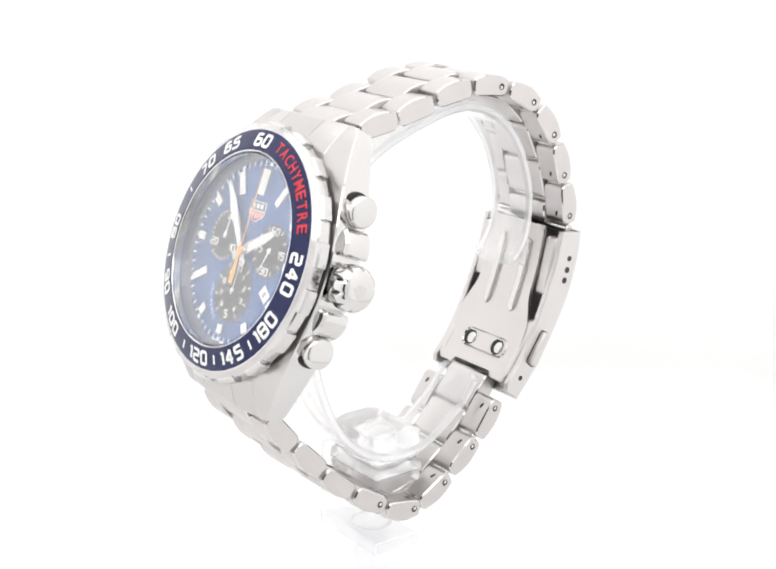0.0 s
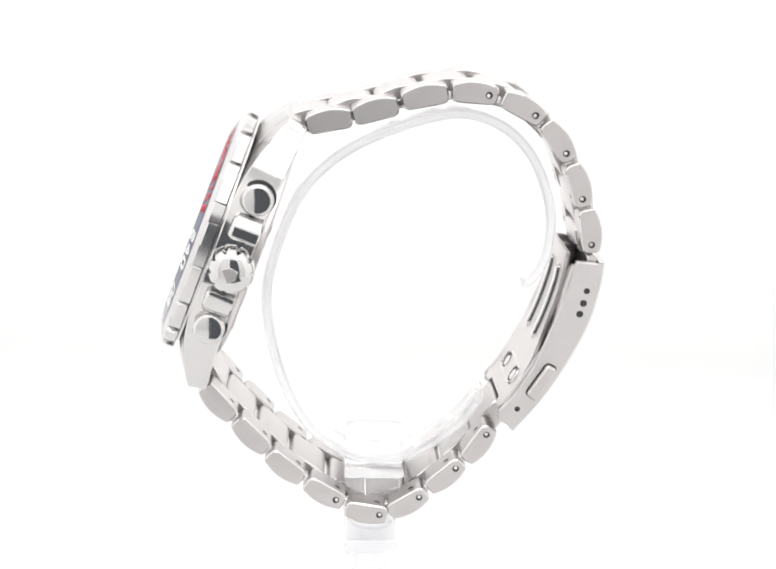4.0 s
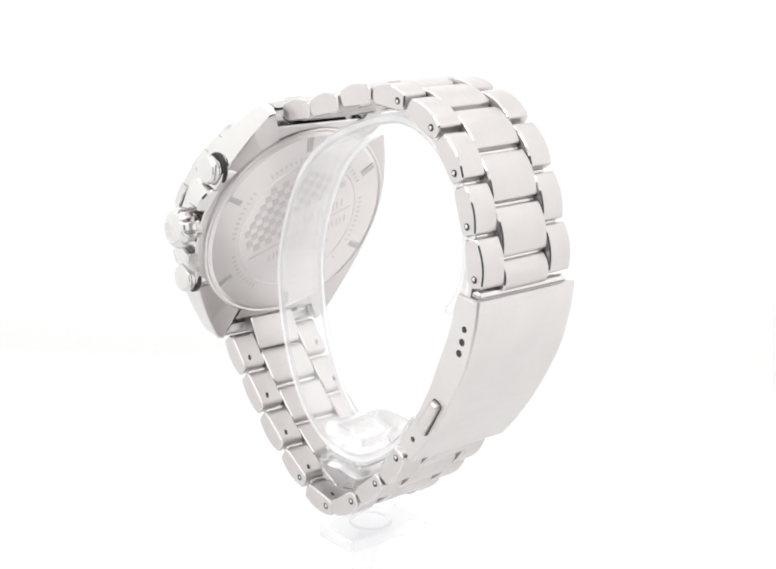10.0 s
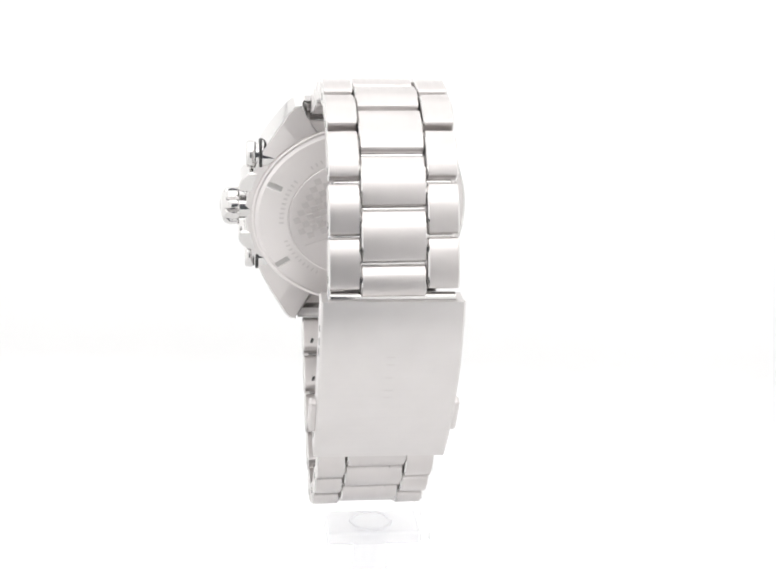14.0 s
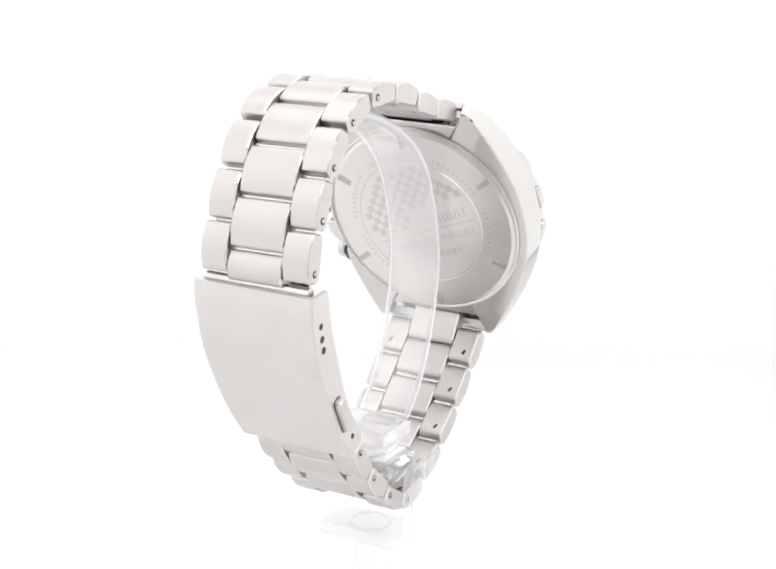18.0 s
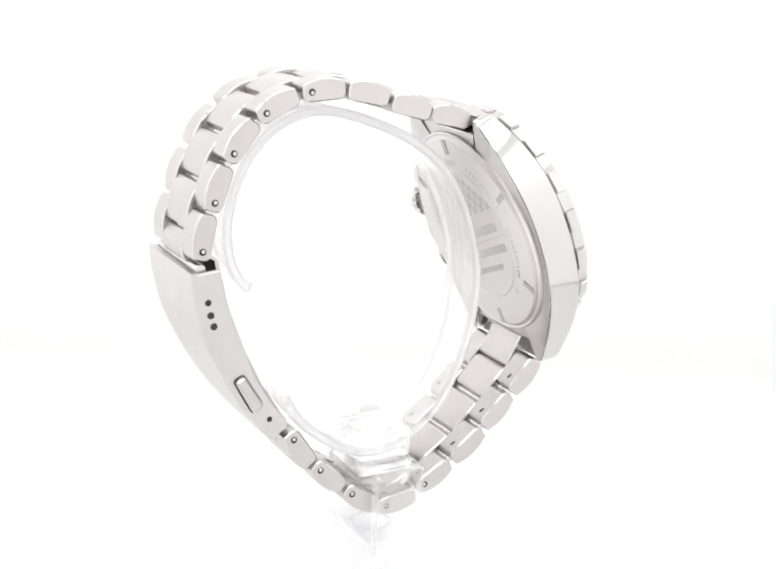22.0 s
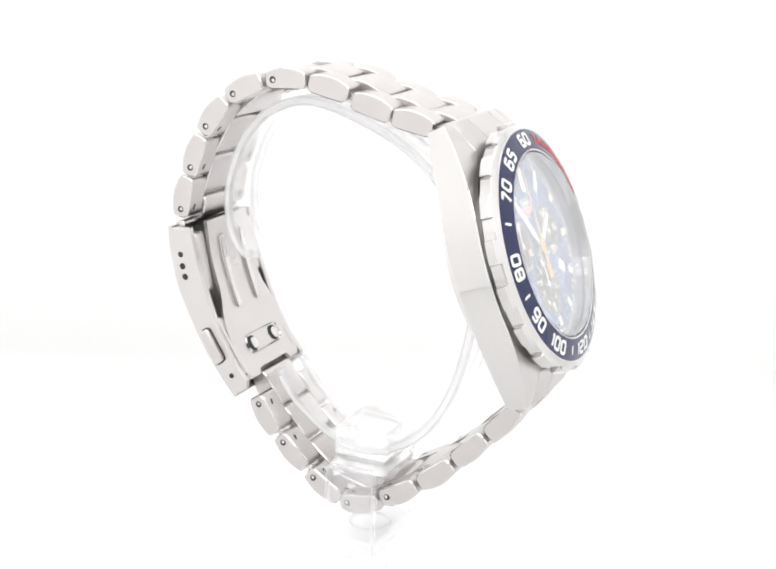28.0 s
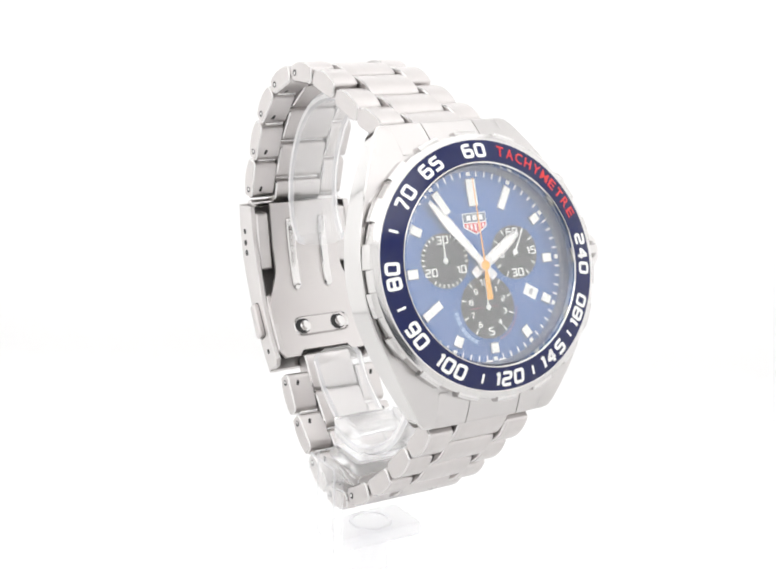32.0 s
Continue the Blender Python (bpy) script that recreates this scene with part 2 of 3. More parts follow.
def light_box():
    hx, y0, yf, y1, top, gap, lip = 120, -146, -215, 121, 245, 33, 172
    bm = bmesh.new()
    poly = [(y0, -6), (y1 + 4, -6), (y1 + 4, top)] + [(y1, top)] + [(y1 - 12 + 12 * math.cos(a), 12 + 12 * math.sin(a)) for a in [radians(-d) for d in range(0, 91, 10)]] + [(y0, 0)]
    loops(bm, [[(x, *p) for p in poly] for x in (-hx, hx)])
    tagged(part("floor", bm, white_wall), "seamless white floor curving up into the back panel", "floor", kind="structure")
    # two unseen panels, added to bounce more light onto the front flaps
    box_panel("bounce_panel_left", (-hx, yf, -6), (-gap, y0 - 0.1, 0), "added white panel bouncing light, out of view beside the front opening")
    box_panel("bounce_panel_right", (gap, yf, -6), (hx, y0 - 0.1, 0), "added white panel bouncing light, out of view beside the front opening")
    box_panel("wall_left", (-hx - 4, yf, -6), (-hx, y1 + 4, top), "matt white side panel of the light box")
    box_panel("wall_right", (hx, yf, -6), (hx + 4, y1 + 4, top), "matt white side panel of the light box")
    box_panel("ceiling", (-hx - 4, yf, top), (hx + 4, y1 + 4, top + 4), "matt white top panel of the light box")
    box_panel("front_left", (-hx - 4, yf - 4, -6), (-gap, yf, top + 4), "white front flap beside the opening")
    box_panel("front_right", (gap, yf - 4, -6), (hx + 4, yf, top + 4), "white front flap beside the opening")
    box_panel("front_top", (-gap, yf - 4, lip), (gap, yf, top + 4), "white front flap above the opening")


light_box()

# ---- the watch ----
watch = tagged(new("wrist_watch"), "steel chronograph wrist watch with blue dial and closed steel bracelet", "watch")
CX = 1.6                              # middle of the clasp, off the turning axis


def mid_x(y):
    """The middle of the bracelet, which sits a little askew."""
    return 1.75 - 0.005 * y


CASE_R = Matrix(((1, 0, 0), (0, 0.3427, -0.9395), (0, 0.9395, 0.3427)))
CASE = mm_pose(2.1, -31.81, BASE - 54.64, CASE_R)


def yz(p):
    return (p[0], p[1] + BASE)


def link_pose(a, b):
    a, b = Vector(yz(a)), Vector(yz(b))
    d = (b - a).normalized()
    c = (a + b) / 2
    lean = Euler((0, radians(1.0 * min(1, max(0, (c.x + 5) / 30))), 0)).to_matrix()
    return mm_pose(mid_x(c.x), c.x, c.y, lean @ Matrix(((1, 0, 0), (0, d.x, -d.y), (0, d.y, d.x)))), (b - a).length


TOP = [((-12.56, -35.44), (-5.98, -34.14)), ((-5.06, -33.8), (1.87, -31.9)), ((3.05, -31.05), (10.16, -29.56)), ((11.17, -29.31), (18.54, -29.72)),
       ((20.02, -30.21), (26.09, -33.27)), ((27.2, -34.38), (31.46, -40.01)), ((32.14, -41.36), (34.39, -47.93)), ((35.03, -49.02), (36.36, -56.01))]
LOW = [((21.91, -89.55), (17.58, -96.09)), ((16.9, -96.54), (10.72, -102.08)), ((10.3, -102.8), (3.66, -106.94)), ((2.12, -107.12), (-5.04, -105.99)),
       ((-6.44, -104.49), (-12.48, -100.97)), ((-13.87, -99.86), (-19.45, -95.43)), ((-20.38, -94.08), (-25.28, -89.12)), ((-26.39, -87.99), (-30.99, -82.75))]
HALF, CENTRE, THICK, LONG = 10.02, 5.02, 3.8, 7.8


def inward(a, b, d):
    a, b = Vector(a), Vector(b)
    t = (b - a).normalized()
    n = Vector((-t.y, t.x))
    return tuple(a - n * d), tuple(b - n * d)


LOW = [inward(a, b, 1.35 if k < 3 else 0.9) for k, (a, b) in enumerate(LOW)]
TOP = [inward(a, b, -0.3) for a, b in TOP]


def link_mesh(width, long, dome=0.85):
    """A link with an arched top, blunt ends and rounded lower corners."""
    h, n = THICK / 2, 10
    poly = [(-long / 2, -h), (long / 2, -h)]
    poly += [(long / 2 * (1 - 2 * k / n), h - dome * (1 - 2 * k / n) ** 2) for k in range(n + 1)]
    corner = [1.4, 1.4, 0.45] + [0] * (n - 1) + [0.45]
    bm = bmesh.new()
    prism(bm, fillet(poly, corner, 4), -width / 2, width / 2, 0.22, mats=[1, 0, 1])
    bm.faces.ensure_lookup_table()
    for f in bm.faces[-2:]:
        f.material_index = 2
    return bm


def pin_meshes(parent, x, y, z, side):
    # flat dark disc: painted shade round the pin, nothing is sunk
    bm = tube(bmesh.new(), (x, y, z), (x + side * 0.05, y, z), 0.6, 16, 0.02)
    part("pin_shade", bm, gap_shade, parent)
    bm = tube(bmesh.new(), (x, y - 0.08, z - 0.1), (x + side * 0.11, y - 0.08, z - 0.1), 0.33, 16, 0.05)
    part("pin", bm, polished, parent, "polished steel pin end")


def bracelet():
    wide = HALF - CENTRE - 0.12
    outer_me = centre_me = None
    for chain, sign in ((TOP, 1), (LOW, -1)):
        mids = []
        for k, (a, b) in enumerate(chain):
            m, long = link_pose(a, b)
            mids.append(m)
            for side in (1, -1):
                mm = m @ mm_pose(side * (CENTRE + 0.12 + wide / 2), 0, 0)
                if outer_me is None:
                    ob = part("outer_link", link_mesh(wide, LONG), [brushed_long, polished, side_steel], watch, "", mm)
                    outer_me = ob.data
                else:
                    ob = part("outer_link", outer_me, None, watch, "", mm)
                # flat dark plate paints the shade of a small slot
                b = bmesh.new()
                plate(b, fillet([(-0.28, -0.55), (0.28, -0.55), (0.28, 0.55), (-0.28, 0.55)], 0.25, 3), 0, 0.03, 0.01)
                part("pin_mark", b, gap_shade, ob, "", mm_pose(side * 0.6, sign * (LONG / 2 - 2.2), -THICK / 2) @ pose(0, 0, 0, 180, 0, 20))
                if (sign == 1 and k >= 3) or (sign == -1 and k <= 4):
                    pin_meshes(ob, side * wide / 2, sign * (LONG / 2 - 1.55), -0.25, side)
            bm = tube(bmesh.new(), (CENTRE * -1 + 0.2, 0, -0.2), (CENTRE - 0.2, 0, -0.2), 0.62, 12)
            part("link_bar", bm, polished, watch, "polished steel cross bar", m)
        for k in range(len(mids) - 1):
            p, q = mids[k].translation / MM, mids[k + 1].translation / MM
            m, long = link_pose((p.y, p.z - BASE), (q.y, q.z - BASE))
            m = m @ mm_pose(0, 0, 0.22)
            if centre_me is None:
                ob = part("centre_link", link_mesh(CENTRE * 2, LONG), [brushed_long, polished, side_steel], watch, "", m)
                centre_me = ob.data
            else:
                part("centre_link", centre_me, None, watch, "", m)
            for side in (1, -1):
                bm = tube(bmesh.new(), (side * (CENTRE + 0.1), 0, -0.4), (side * (HALF - 1.0), 0, -0.4), 0.62, 12)
                part("link_bar", bm, polished, watch, "polished steel cross bar", m)
    # half links at the clasp and at the case
    m, long = link_pose((35.5, -52.75), (36.45, -57.45))
    part("centre_link", link_mesh(CENTRE * 2, long), [brushed_long, polished, side_steel], watch, "", m @ mm_pose(0, 0, 0.15))
    q = mids_end(LOW[0])
    m, long = link_pose((23.0, -86.2), q)
    part("centre_link", centre_me, None, watch, "", m @ mm_pose(0, 0, 0.15))
    q = mids_end(LOW[-1])
    m, long = link_pose(q, (-31.5, -78.4))
    part("centre_link", centre_me, None, watch, "", m @ mm_pose(0, 0, 0.1))
    m, long = link_pose((-16.5, -36.3), mids_end(TOP[0]))
    part("centre_link", centre_me, None, watch, "", m @ mm_pose(0, 0, 0.1))


def mids_end(seg):
    return ((seg[0][0] + seg[1][0]) / 2, (seg[0][1] + seg[1][1]) / 2)


bracelet()

# ---- the case ----
def outline():
    q = [(21.9 - 0.01704 * u * u + 3.719e-06 * u ** 4, u) for u in [23.6 * k / 36 for k in range(37)]]
    q += [(12.6, 24.6), (11.2, 24.9), (10.15, 24.9), (8, 24.8), (6.5, 24.8), (5.2, 24.8), (4, 24.8), (2, 24.8), (0, 24.8)]
    top = q + [(-x, u) for x, u in reversed(q[:-1])]
    return top + [(x, -u) for x, u in reversed(top[1:-1])]


def w_edge(u):
    """The crest between the brushed top and the polished flank."""
    return -3.75 - 3.85 * max(0, (abs(u) - 8) / 16) ** 2


def w_back(u):
    return -9.75 - 1.3 * max(0, (abs(u) - 8) / 16) ** 1.5


def w_end(u):
    """The convex top between bezel and end link."""
    return -3.85 - 3.0 * max(0, (abs(u) - 19.3) / 5.3) ** 1.35


def w_link(x, u):
    """The end link's top, which falls away sideways to meet the lugs."""
    r = math.hypot(10.6, u)
    t = max(0, (r - 19.3) / (24.6 * r / u - 19.3))
    lug = -3.85 - 4.15 * t ** 1.35
    return w_end(u) + 0.06 + (lug - w_end(u)) * max(0, (abs(x) - 5) / 5.6) ** 1.3


def case():
    poly = outline()
    inner = shrink(poly, 0.18)
    near = []
    for (x, u), i in zip(poly, inner):
        a = math.atan2(u, x)
        h = (19.3 * math.cos(a), 19.3 * math.sin(a))
        near.append(h if math.hypot(*h) < math.hypot(*i) else (i[0] * 0.99, i[1] * 0.99))

    def flank(t, end_u, end_w):
        """A ring of the wall, which leans in towards the back; between the lugs it stands at end_u and end_w."""
        ring = []
        for (x, u), (x2, u2) in zip(poly, shrink(poly, 0.45 * t)):
            if abs(x) > 10.2:
                ring.append((x2, u2, (w_edge(u) - 0.2) * (1 - t) + w_back(u) * t))
            else:
                ring.append((x, math.copysign(end_u, u), end_w))
        return ring
    rings = [[(x, u, -3.85) for x, u in near]]
    for t in (0.25, 0.5, 0.75, 1.0):
        rings.append([(a[0] + (b[0] - a[0]) * t, a[1] + (b[1] - a[1]) * t, -3.85 + (w_edge(b[1]) + 3.85) * t ** 1.35) for a, b in zip(near, inner)])
    rings += [flank(0.0, 24.8, -7.95), flank(0.2, 24.8, -8.2), flank(0.4, 24.8, -8.4), flank(0.6, 24.8, -8.6), flank(0.7, 24.8, -8.7), flank(0.72, 21.2, -8.7), flank(1.0, 21.2, -10.3)]
    last = [(x, u) for x, u, w in rings[-1]]
    rings.append([(x, u, w - 0.12) for (x, u), (_, _, w) in zip(shrink(last, 0.3), rings[-1])])
    rings.append([(x, u, -10.4) for x, u in near])
    bm = bmesh.new()
    loops(bm, rings, mats=[0, 0, 0, 0, 1, 1, 1, 1, 1, 1, 1, 1, 2])
    # wall of the hollow under the end links, its shade painted near-black
    for f in bm.faces:
        if abs(f.calc_center_median().x) < 7 and all(abs(abs(v.co.y) - 21.2) < 0.05 for v in f.verts):
            f.material_index = 3
    part("case", bm, [brushed_case, polished, satin, gap_shade], watch, "steel watch case with brushed lugs and polished flanks", CASE, 24.0)
    # end links between the lugs, with two grooves that carry on the bracelet's joints
    across = [(10.6, 1.6), (10.6, 0.14), (10.46, 0), (8, 0), (5.12, 0), (5.06, 0.2), (4.98, 0.2), (4.92, 0), (2.5, 0)]
    across = [(-x, d) for x, d in across] + [(0, 0)] + [(x, d) for x, d in reversed(across)]
    for s in (1, -1):
        bm = bmesh.new()
        rings = []
        for u in (19.2, 20.0, 20.7, 21.5, 22.3, 23.0, 23.8, 24.3, 24.7, 24.85):
            drop = 0.3 if u > 24.8 else 0
            rings.append([(x, s * u, w_link(x, u) - d - drop) for x, d in across])
        loops(bm, rings)
        for f in bm.faces:
            if len(f.verts) == 4 and 4.95 < abs(f.calc_center_median().x) < 5.1:
                f.material_index = 1
        part("end_link", bm, [brushed_case, engraved], watch, "brushed steel end link between the lugs", CASE)
    # case back
    bm = lathe(bmesh.new(), [(20.2, -10.2), (20.2, -10.9), (19.9, -11.1), (19.55, -10.9), (19.3, -11.0), (18.9, -11.3), (13.35, -11.48), (13.25, -11.38), (13.05, -11.38), (12.95, -11.5), (0.01, -11.55)], 128)
    back = part("case_back", bm, back_steel, watch, "turned steel screw-down case back with engraved chequer", CASE)
    for k in range(6):
        a = 84 - 60 * k
        bm = bmesh.new()
        plate(bm, [(-0.62, -1.5), (0.62, -1.5), (0.62, 1.5), (-0.62, 1.5)], -0.06, 0.02, 0.02)
        slot = part("key_slot", bm, engraved, back, "", pose(0, 0, 0, 0, 0, a - 90) @ mm_pose(0, 17.4, -11.38))
        bm = bmesh.new()
        plate(bm, [(0.42, -1.5), (0.62, -1.5), (0.62, 1.5), (0.42, 1.5)], -0.09, -0.05, 0.01)
        part("slot_edge", bm, polished, slot)
    # a chequered field above a slanted line, rows of lettering below it
    slant = pose(0, 0, 0, 0, 0, -22)
    square = None
    for i in range(-9, 10):
        for j in range(-1, 9):
            x, u = i * 1.35, 1.2 + j * 1.35
            if (i + j) % 2 == 0 and math.hypot(x, u) < 12.0 and (j > 1 or x > 2):
                m = slant @ mm_pose(x, u, -11.5)
                if square is None:
                    bm = bmesh.new()
                    plate(bm, [(-0.66, -0.66), (0.66, -0.66), (0.66, 0.66), (-0.66, 0.66)], -0.08, 0, 0.01)
                    square = part("chequer_square", bm, faint_engraved, back, "", m).data
                else:
                    part("chequer_square", square, None, back, "", m)
    rows = ((-10.4, -0.2, (1.6, 1.4, 1.4, 1.6, 1.4), 1.7, faint_engraved), (-10.6, -4.3, (1.5, 1.5, 1.3, 1.5, 1.5, 1.3, 1.5, 1.5, 1.4, 1.5), 1.5, faint_engraved), (-6.0, -7.6, (1.1, 1.0, 1.1, 1.0, 1.1, 1.0, 1.1, 1.0), 1.1, faint_engraved))
    for x, u, widths, h, mat in rows:
        for wide in widths:
            for n in (0, 1):
                bm = bmesh.new()
                plate(bm, [(-0.15, -h / 2), (0.15, -h / 2), (0.15, h / 2), (-0.15, h / 2)], -11.58, -11.5, 0.01)
                part("engraved_bar", bm, mat, back, "", slant @ mm_pose(x + 0.2 + n * (wide - 0.45), u, 0) @ pose(0, 0, 0, 0, 0, 0 if n else 12))
            x += wide + 0.4
    bm = bmesh.new()
    plate(bm, [(-12, -2.2), (11.5, -2.2), (11.5, -2.0), (-12, -2.0)], -11.57, -11.5, 0.01)
    part("engraved_line", bm, faint_engraved, back, "", slant)
    for k in range(66):
        if k % 13 < 10:
            bm = bmesh.new()
            plate(bm, [(-0.16, -0.42), (0.16, -0.42), (0.16, 0.42), (-0.16, 0.42)], -0.06, 0, 0.01)
            part("engraved_bar", bm, faint_engraved, back, "", pose(0, 0, 0, 0, 0, -150 + 4.3 * k) @ mm_pose(0, 14.5, -11.45))


case()


def bezel():
    bm = lathe(bmesh.new(), [(19.6, -3.8), (20.4, -3.8), (20.4, -3.45), (21.2, -3.4), (21.4, -3.2), (21.4, -1.4), (21.25, -1.1), (20.55, -0.6), (20.45, -0.5), (20.2, -0.48), (20.2, -0.8)], 180, closed=True)
    ob = part("bezel", bm, bezel_steel, watch, "polished steel scalloped tachymeter bezel with navy insert", CASE, 24.0)
    # raised grip pads round the rim
    rings = []
    for d in (-5.4, -5.1, -3.5, -1.7, 0, 1.7, 3.5, 5.1, 5.4):
        k = 0.32 if abs(d) > 5.2 else 0
        t = radians(d)
        rings.append([(r * math.cos(t), r * math.sin(t), w) for r, w in ((21.1, -3.3), (21.75 - k, -3.3 + k * 0.4), (21.97 - k, -3.1 + k * 0.4), (21.97 - k, -1.6 - k * 0.4), (21.6 - k, -1.2 - k * 0.4), (21.1, -1.05))])
    bm = bmesh.new()
    loops(bm, rings)
    pad = None
    for k in range(18):
        m = pose(0, 0, 0, 0, 0, 10.6 + 20 * k)
        if pad is None:
            pad = part("grip_pad", bm, bezel_steel, ob, "", m, 24.0).data
        else:
            part("grip_pad", pad, None, ob, "", m)
    bm = lathe(bmesh.new(), [(20.28, -0.8), (20.28, -0.5), (20.15, -0.45), (18.45, 0.02), (16.75, 0.49), (16.6, 0.41), (16.6, -0.6)], 128, closed=True)
    part("bezel_insert", bm, insert_blue, ob, "navy blue tachymeter insert")
    bm = lathe(bmesh.new(), [(16.58, -1.5), (16.58, 0.46), (16.52, 0.5), (16.42, 0.5), (16.3, 0.38), (16.15, -1.5)], 128, closed=True)
    part("crystal_ring", bm, polished, ob, "polished ring round the crystal")
    W, tilt = 0.05, 15.5      # the insert slopes down outwards
    for text, a, up in (("60", -0.5, 1), ("65", -28, 1), ("70", -50, 1), ("80", -90, 1), ("90", -121, -1), ("100", -145.5, -1), ("120", 179.5, -1), ("145", 149.5, -1), ("180", 121, -1), ("240", 90.5, 1)):
        widths = [{"1": 0.95, "4": 2.2, "7": 1.9}.get(ch, 2.05) for ch in text]
        at = -(sum(widths) + 0.32 * (len(text) - 1)) / 2
        for ch, wide in zip(text, widths):
            b = a + up * math.degrees((at + wide / 2) / 18.45)
            at += wide + 0.32
            t = radians(b)
            part("numeral", squarish(ch, wide, 2.5, 0.52), white_paint, ob, "", mm_pose(18.45 * math.sin(t), 18.45 * math.cos(t), W) @ pose(0, 0, 0, 0, 0, -b + (0 if up > 0 else 180)) @ pose(0, 0, 0, -tilt * up))
    for k, ch in enumerate("TACHYMETRE"):
        a = 15.5 + k * 5.85
        t = radians(a)
        me = lettering(ch, 2.65, 0.03, 1.05)
        me.materials.append(red_paint)
        squared(me, 1.65 if ch == "M" else 1.4, 1.85, 0.5 if ch == "C" else 0.0)
        part("letter", me, None, ob, "", mm_pose(18.6 * math.sin(t), 18.6 * math.cos(t), W - 0.03) @ pose(0, 0, 0, 0, 0, -a) @ pose(0, 0, 0, -tilt))
    for a in (-68, -106, -164.5, 164.5, 134.5):
        bm = bmesh.new()
        plate(bm, [(-0.2, -0.75), (0.2, -0.75), (0.2, 0.75), (-0.2, 0.75)], 0, 0.05, 0.01)
        part("dash", bm, white_paint, ob, "", pose(0, 0, 0, 0, 0, -a) @ mm_pose(0, 18.5, W - 0.02) @ pose(0, 0, 0, -tilt))


bezel()


def hand(name, mat, label, points, w, m, thick=0.12, hub=0.0, parent=None):
    bm = bmesh.new()
    plate(bm, points, w, w + thick, 0.03)
    if hub:
        lathe(bm, [(hub, w - 0.05), (hub, w + thick + 0.08), (hub * 0.7, w + thick + 0.14)], 24)
    return part(name, bm, mat, parent or watch, label, m)


def dial():
    D = -2.85
    bm = lathe(bmesh.new(), [(16.1, D - 0.5), (16.1, D), (0.01, D)], 128)
    ob = part("dial", bm, dial_blue, watch, "blue sunray dial with three black subdials", CASE)
    bm = lathe(bmesh.new(), [(16.14, D + 0.01), (15.6, D + 0.01), (16.1, -0.95), (16.14, -0.95)], 128, closed=True)
    part("inner_flange", bm, flange_blue, ob)
    W = D + 0.02

    def bar(name, mat, a, r0, r1, wide, thick=0.35, deg=None):
        b = bmesh.new()
        plate(b, [(-wide / 2, r0), (wide / 2, r0), (wide / 2, r1), (-wide / 2, r1)], 0, thick, 0.08 if thick > 0.2 else 0.01)
        return part(name, b, mat, ob, "", pose(0, 0, 0, 0, 0, -a) @ mm_pose(0, 0, W))
    for h, r0, r1, wide in ((0, 9.7, 14.3, 1.9), (1, 10.2, 14.3, 1.45), (2, 12.4, 14.3, 1.6), (3, 12.0, 13.9, 1.6), (4, 12.5, 14.3, 1.6), (5, 12.4, 14.3, 1.6), (6, 12.5, 14.3, 1.6), (7, 12.4, 14.3, 1.6), (8, 10.3, 14.4, 1.5), (9, 12.3, 14.4, 1.7), (10, 12.3, 14.5, 1.6), (11, 10.2, 14.5, 1.5)):
        mk = bar("hour_marker", polished, h * 30, r0, r1, wide, 0.45)
        b = bmesh.new()
        plate(b, [(-wide / 2 + 0.15, r0 + 0.15), (wide / 2 - 0.15, r0 + 0.15), (wide / 2 - 0.15, r1 - 0.15), (-wide / 2 + 0.15, r1 - 0.15)], 0.44, 0.5, 0.02)
        part("marker_lume", b, lume, ob, "", pose(0, 0, 0, 0, 0, -h * 30) @ mm_pose(0, 0, W))
        bar("lume_dot", lume, h * 30, 14.8, 15.45, 0.75, 0.06)
    for k in range(60):
        if k % 5:
            bar("minute_tick", white_paint, k * 6, 14.6, 15.5, 0.26, 0.04)
    for cx, cu, r, marks, sweep in ((-6.85, 1.55, 4.5, ((0, "30"), (120, "10"), (240, "20")), 30), (6.85, 1.58, 4.5, ((0, "60"), (90, "15"), (180, "30"), (270, "45")), 12), (0, -6.7, 5.2, ((0, "10"), (36, "1"), (72, "2"), (108, "3"), (144, "4"), (180, "5"), (216, "6"), (252, "7"), (288, "8"), (324, "9")), 10)):
        b = lathe(bmesh.new(), [(r, 0), (r, 0.03), (0.01, 0.03)], 64)
        sub = part("subdial", b, black_dial, ob, "black recessed chronograph subdial", mm_pose(cx, cu, W))
        big = r > 5
        for a, text in marks:
            t = radians(a)
            rr = r - (1.9 if big else 1.15)
            if big and text in ("5", "10"):
                rr = r - 1.2
            high = 1.35 if (not big or text in ("5", "10")) else 0.95
            widths = [high * (0.42 if ch == "1" else 0.8) for ch in text]
            at = cx + rr * math.sin(t) - (sum(widths) + 0.2 * (len(text) - 1)) / 2
            for ch, wide in zip(text, widths):
                part("numeral", squarish(ch, wide, high, high * 0.17), white_paint, ob, "", mm_pose(at + wide / 2, cu + rr * math.cos(t), W + 0.05))
                at += wide + 0.2
        for k in range(sweep):
            a = 360 * k / sweep
            if any(abs((a - m + 180) % 360 - 180) < (14 if not big else 0) for m, _ in marks) or (big and a in (0, 180)):
                continue
            b = bmesh.new()
            l = 0.9 if (big or sweep == 12) else 0.6
            plate(b, [(-0.1, r - l - 0.1), (0.1, r - l - 0.1), (0.1, r - 0.1), (-0.1, r - 0.1)], 0, 0.03, 0.005)
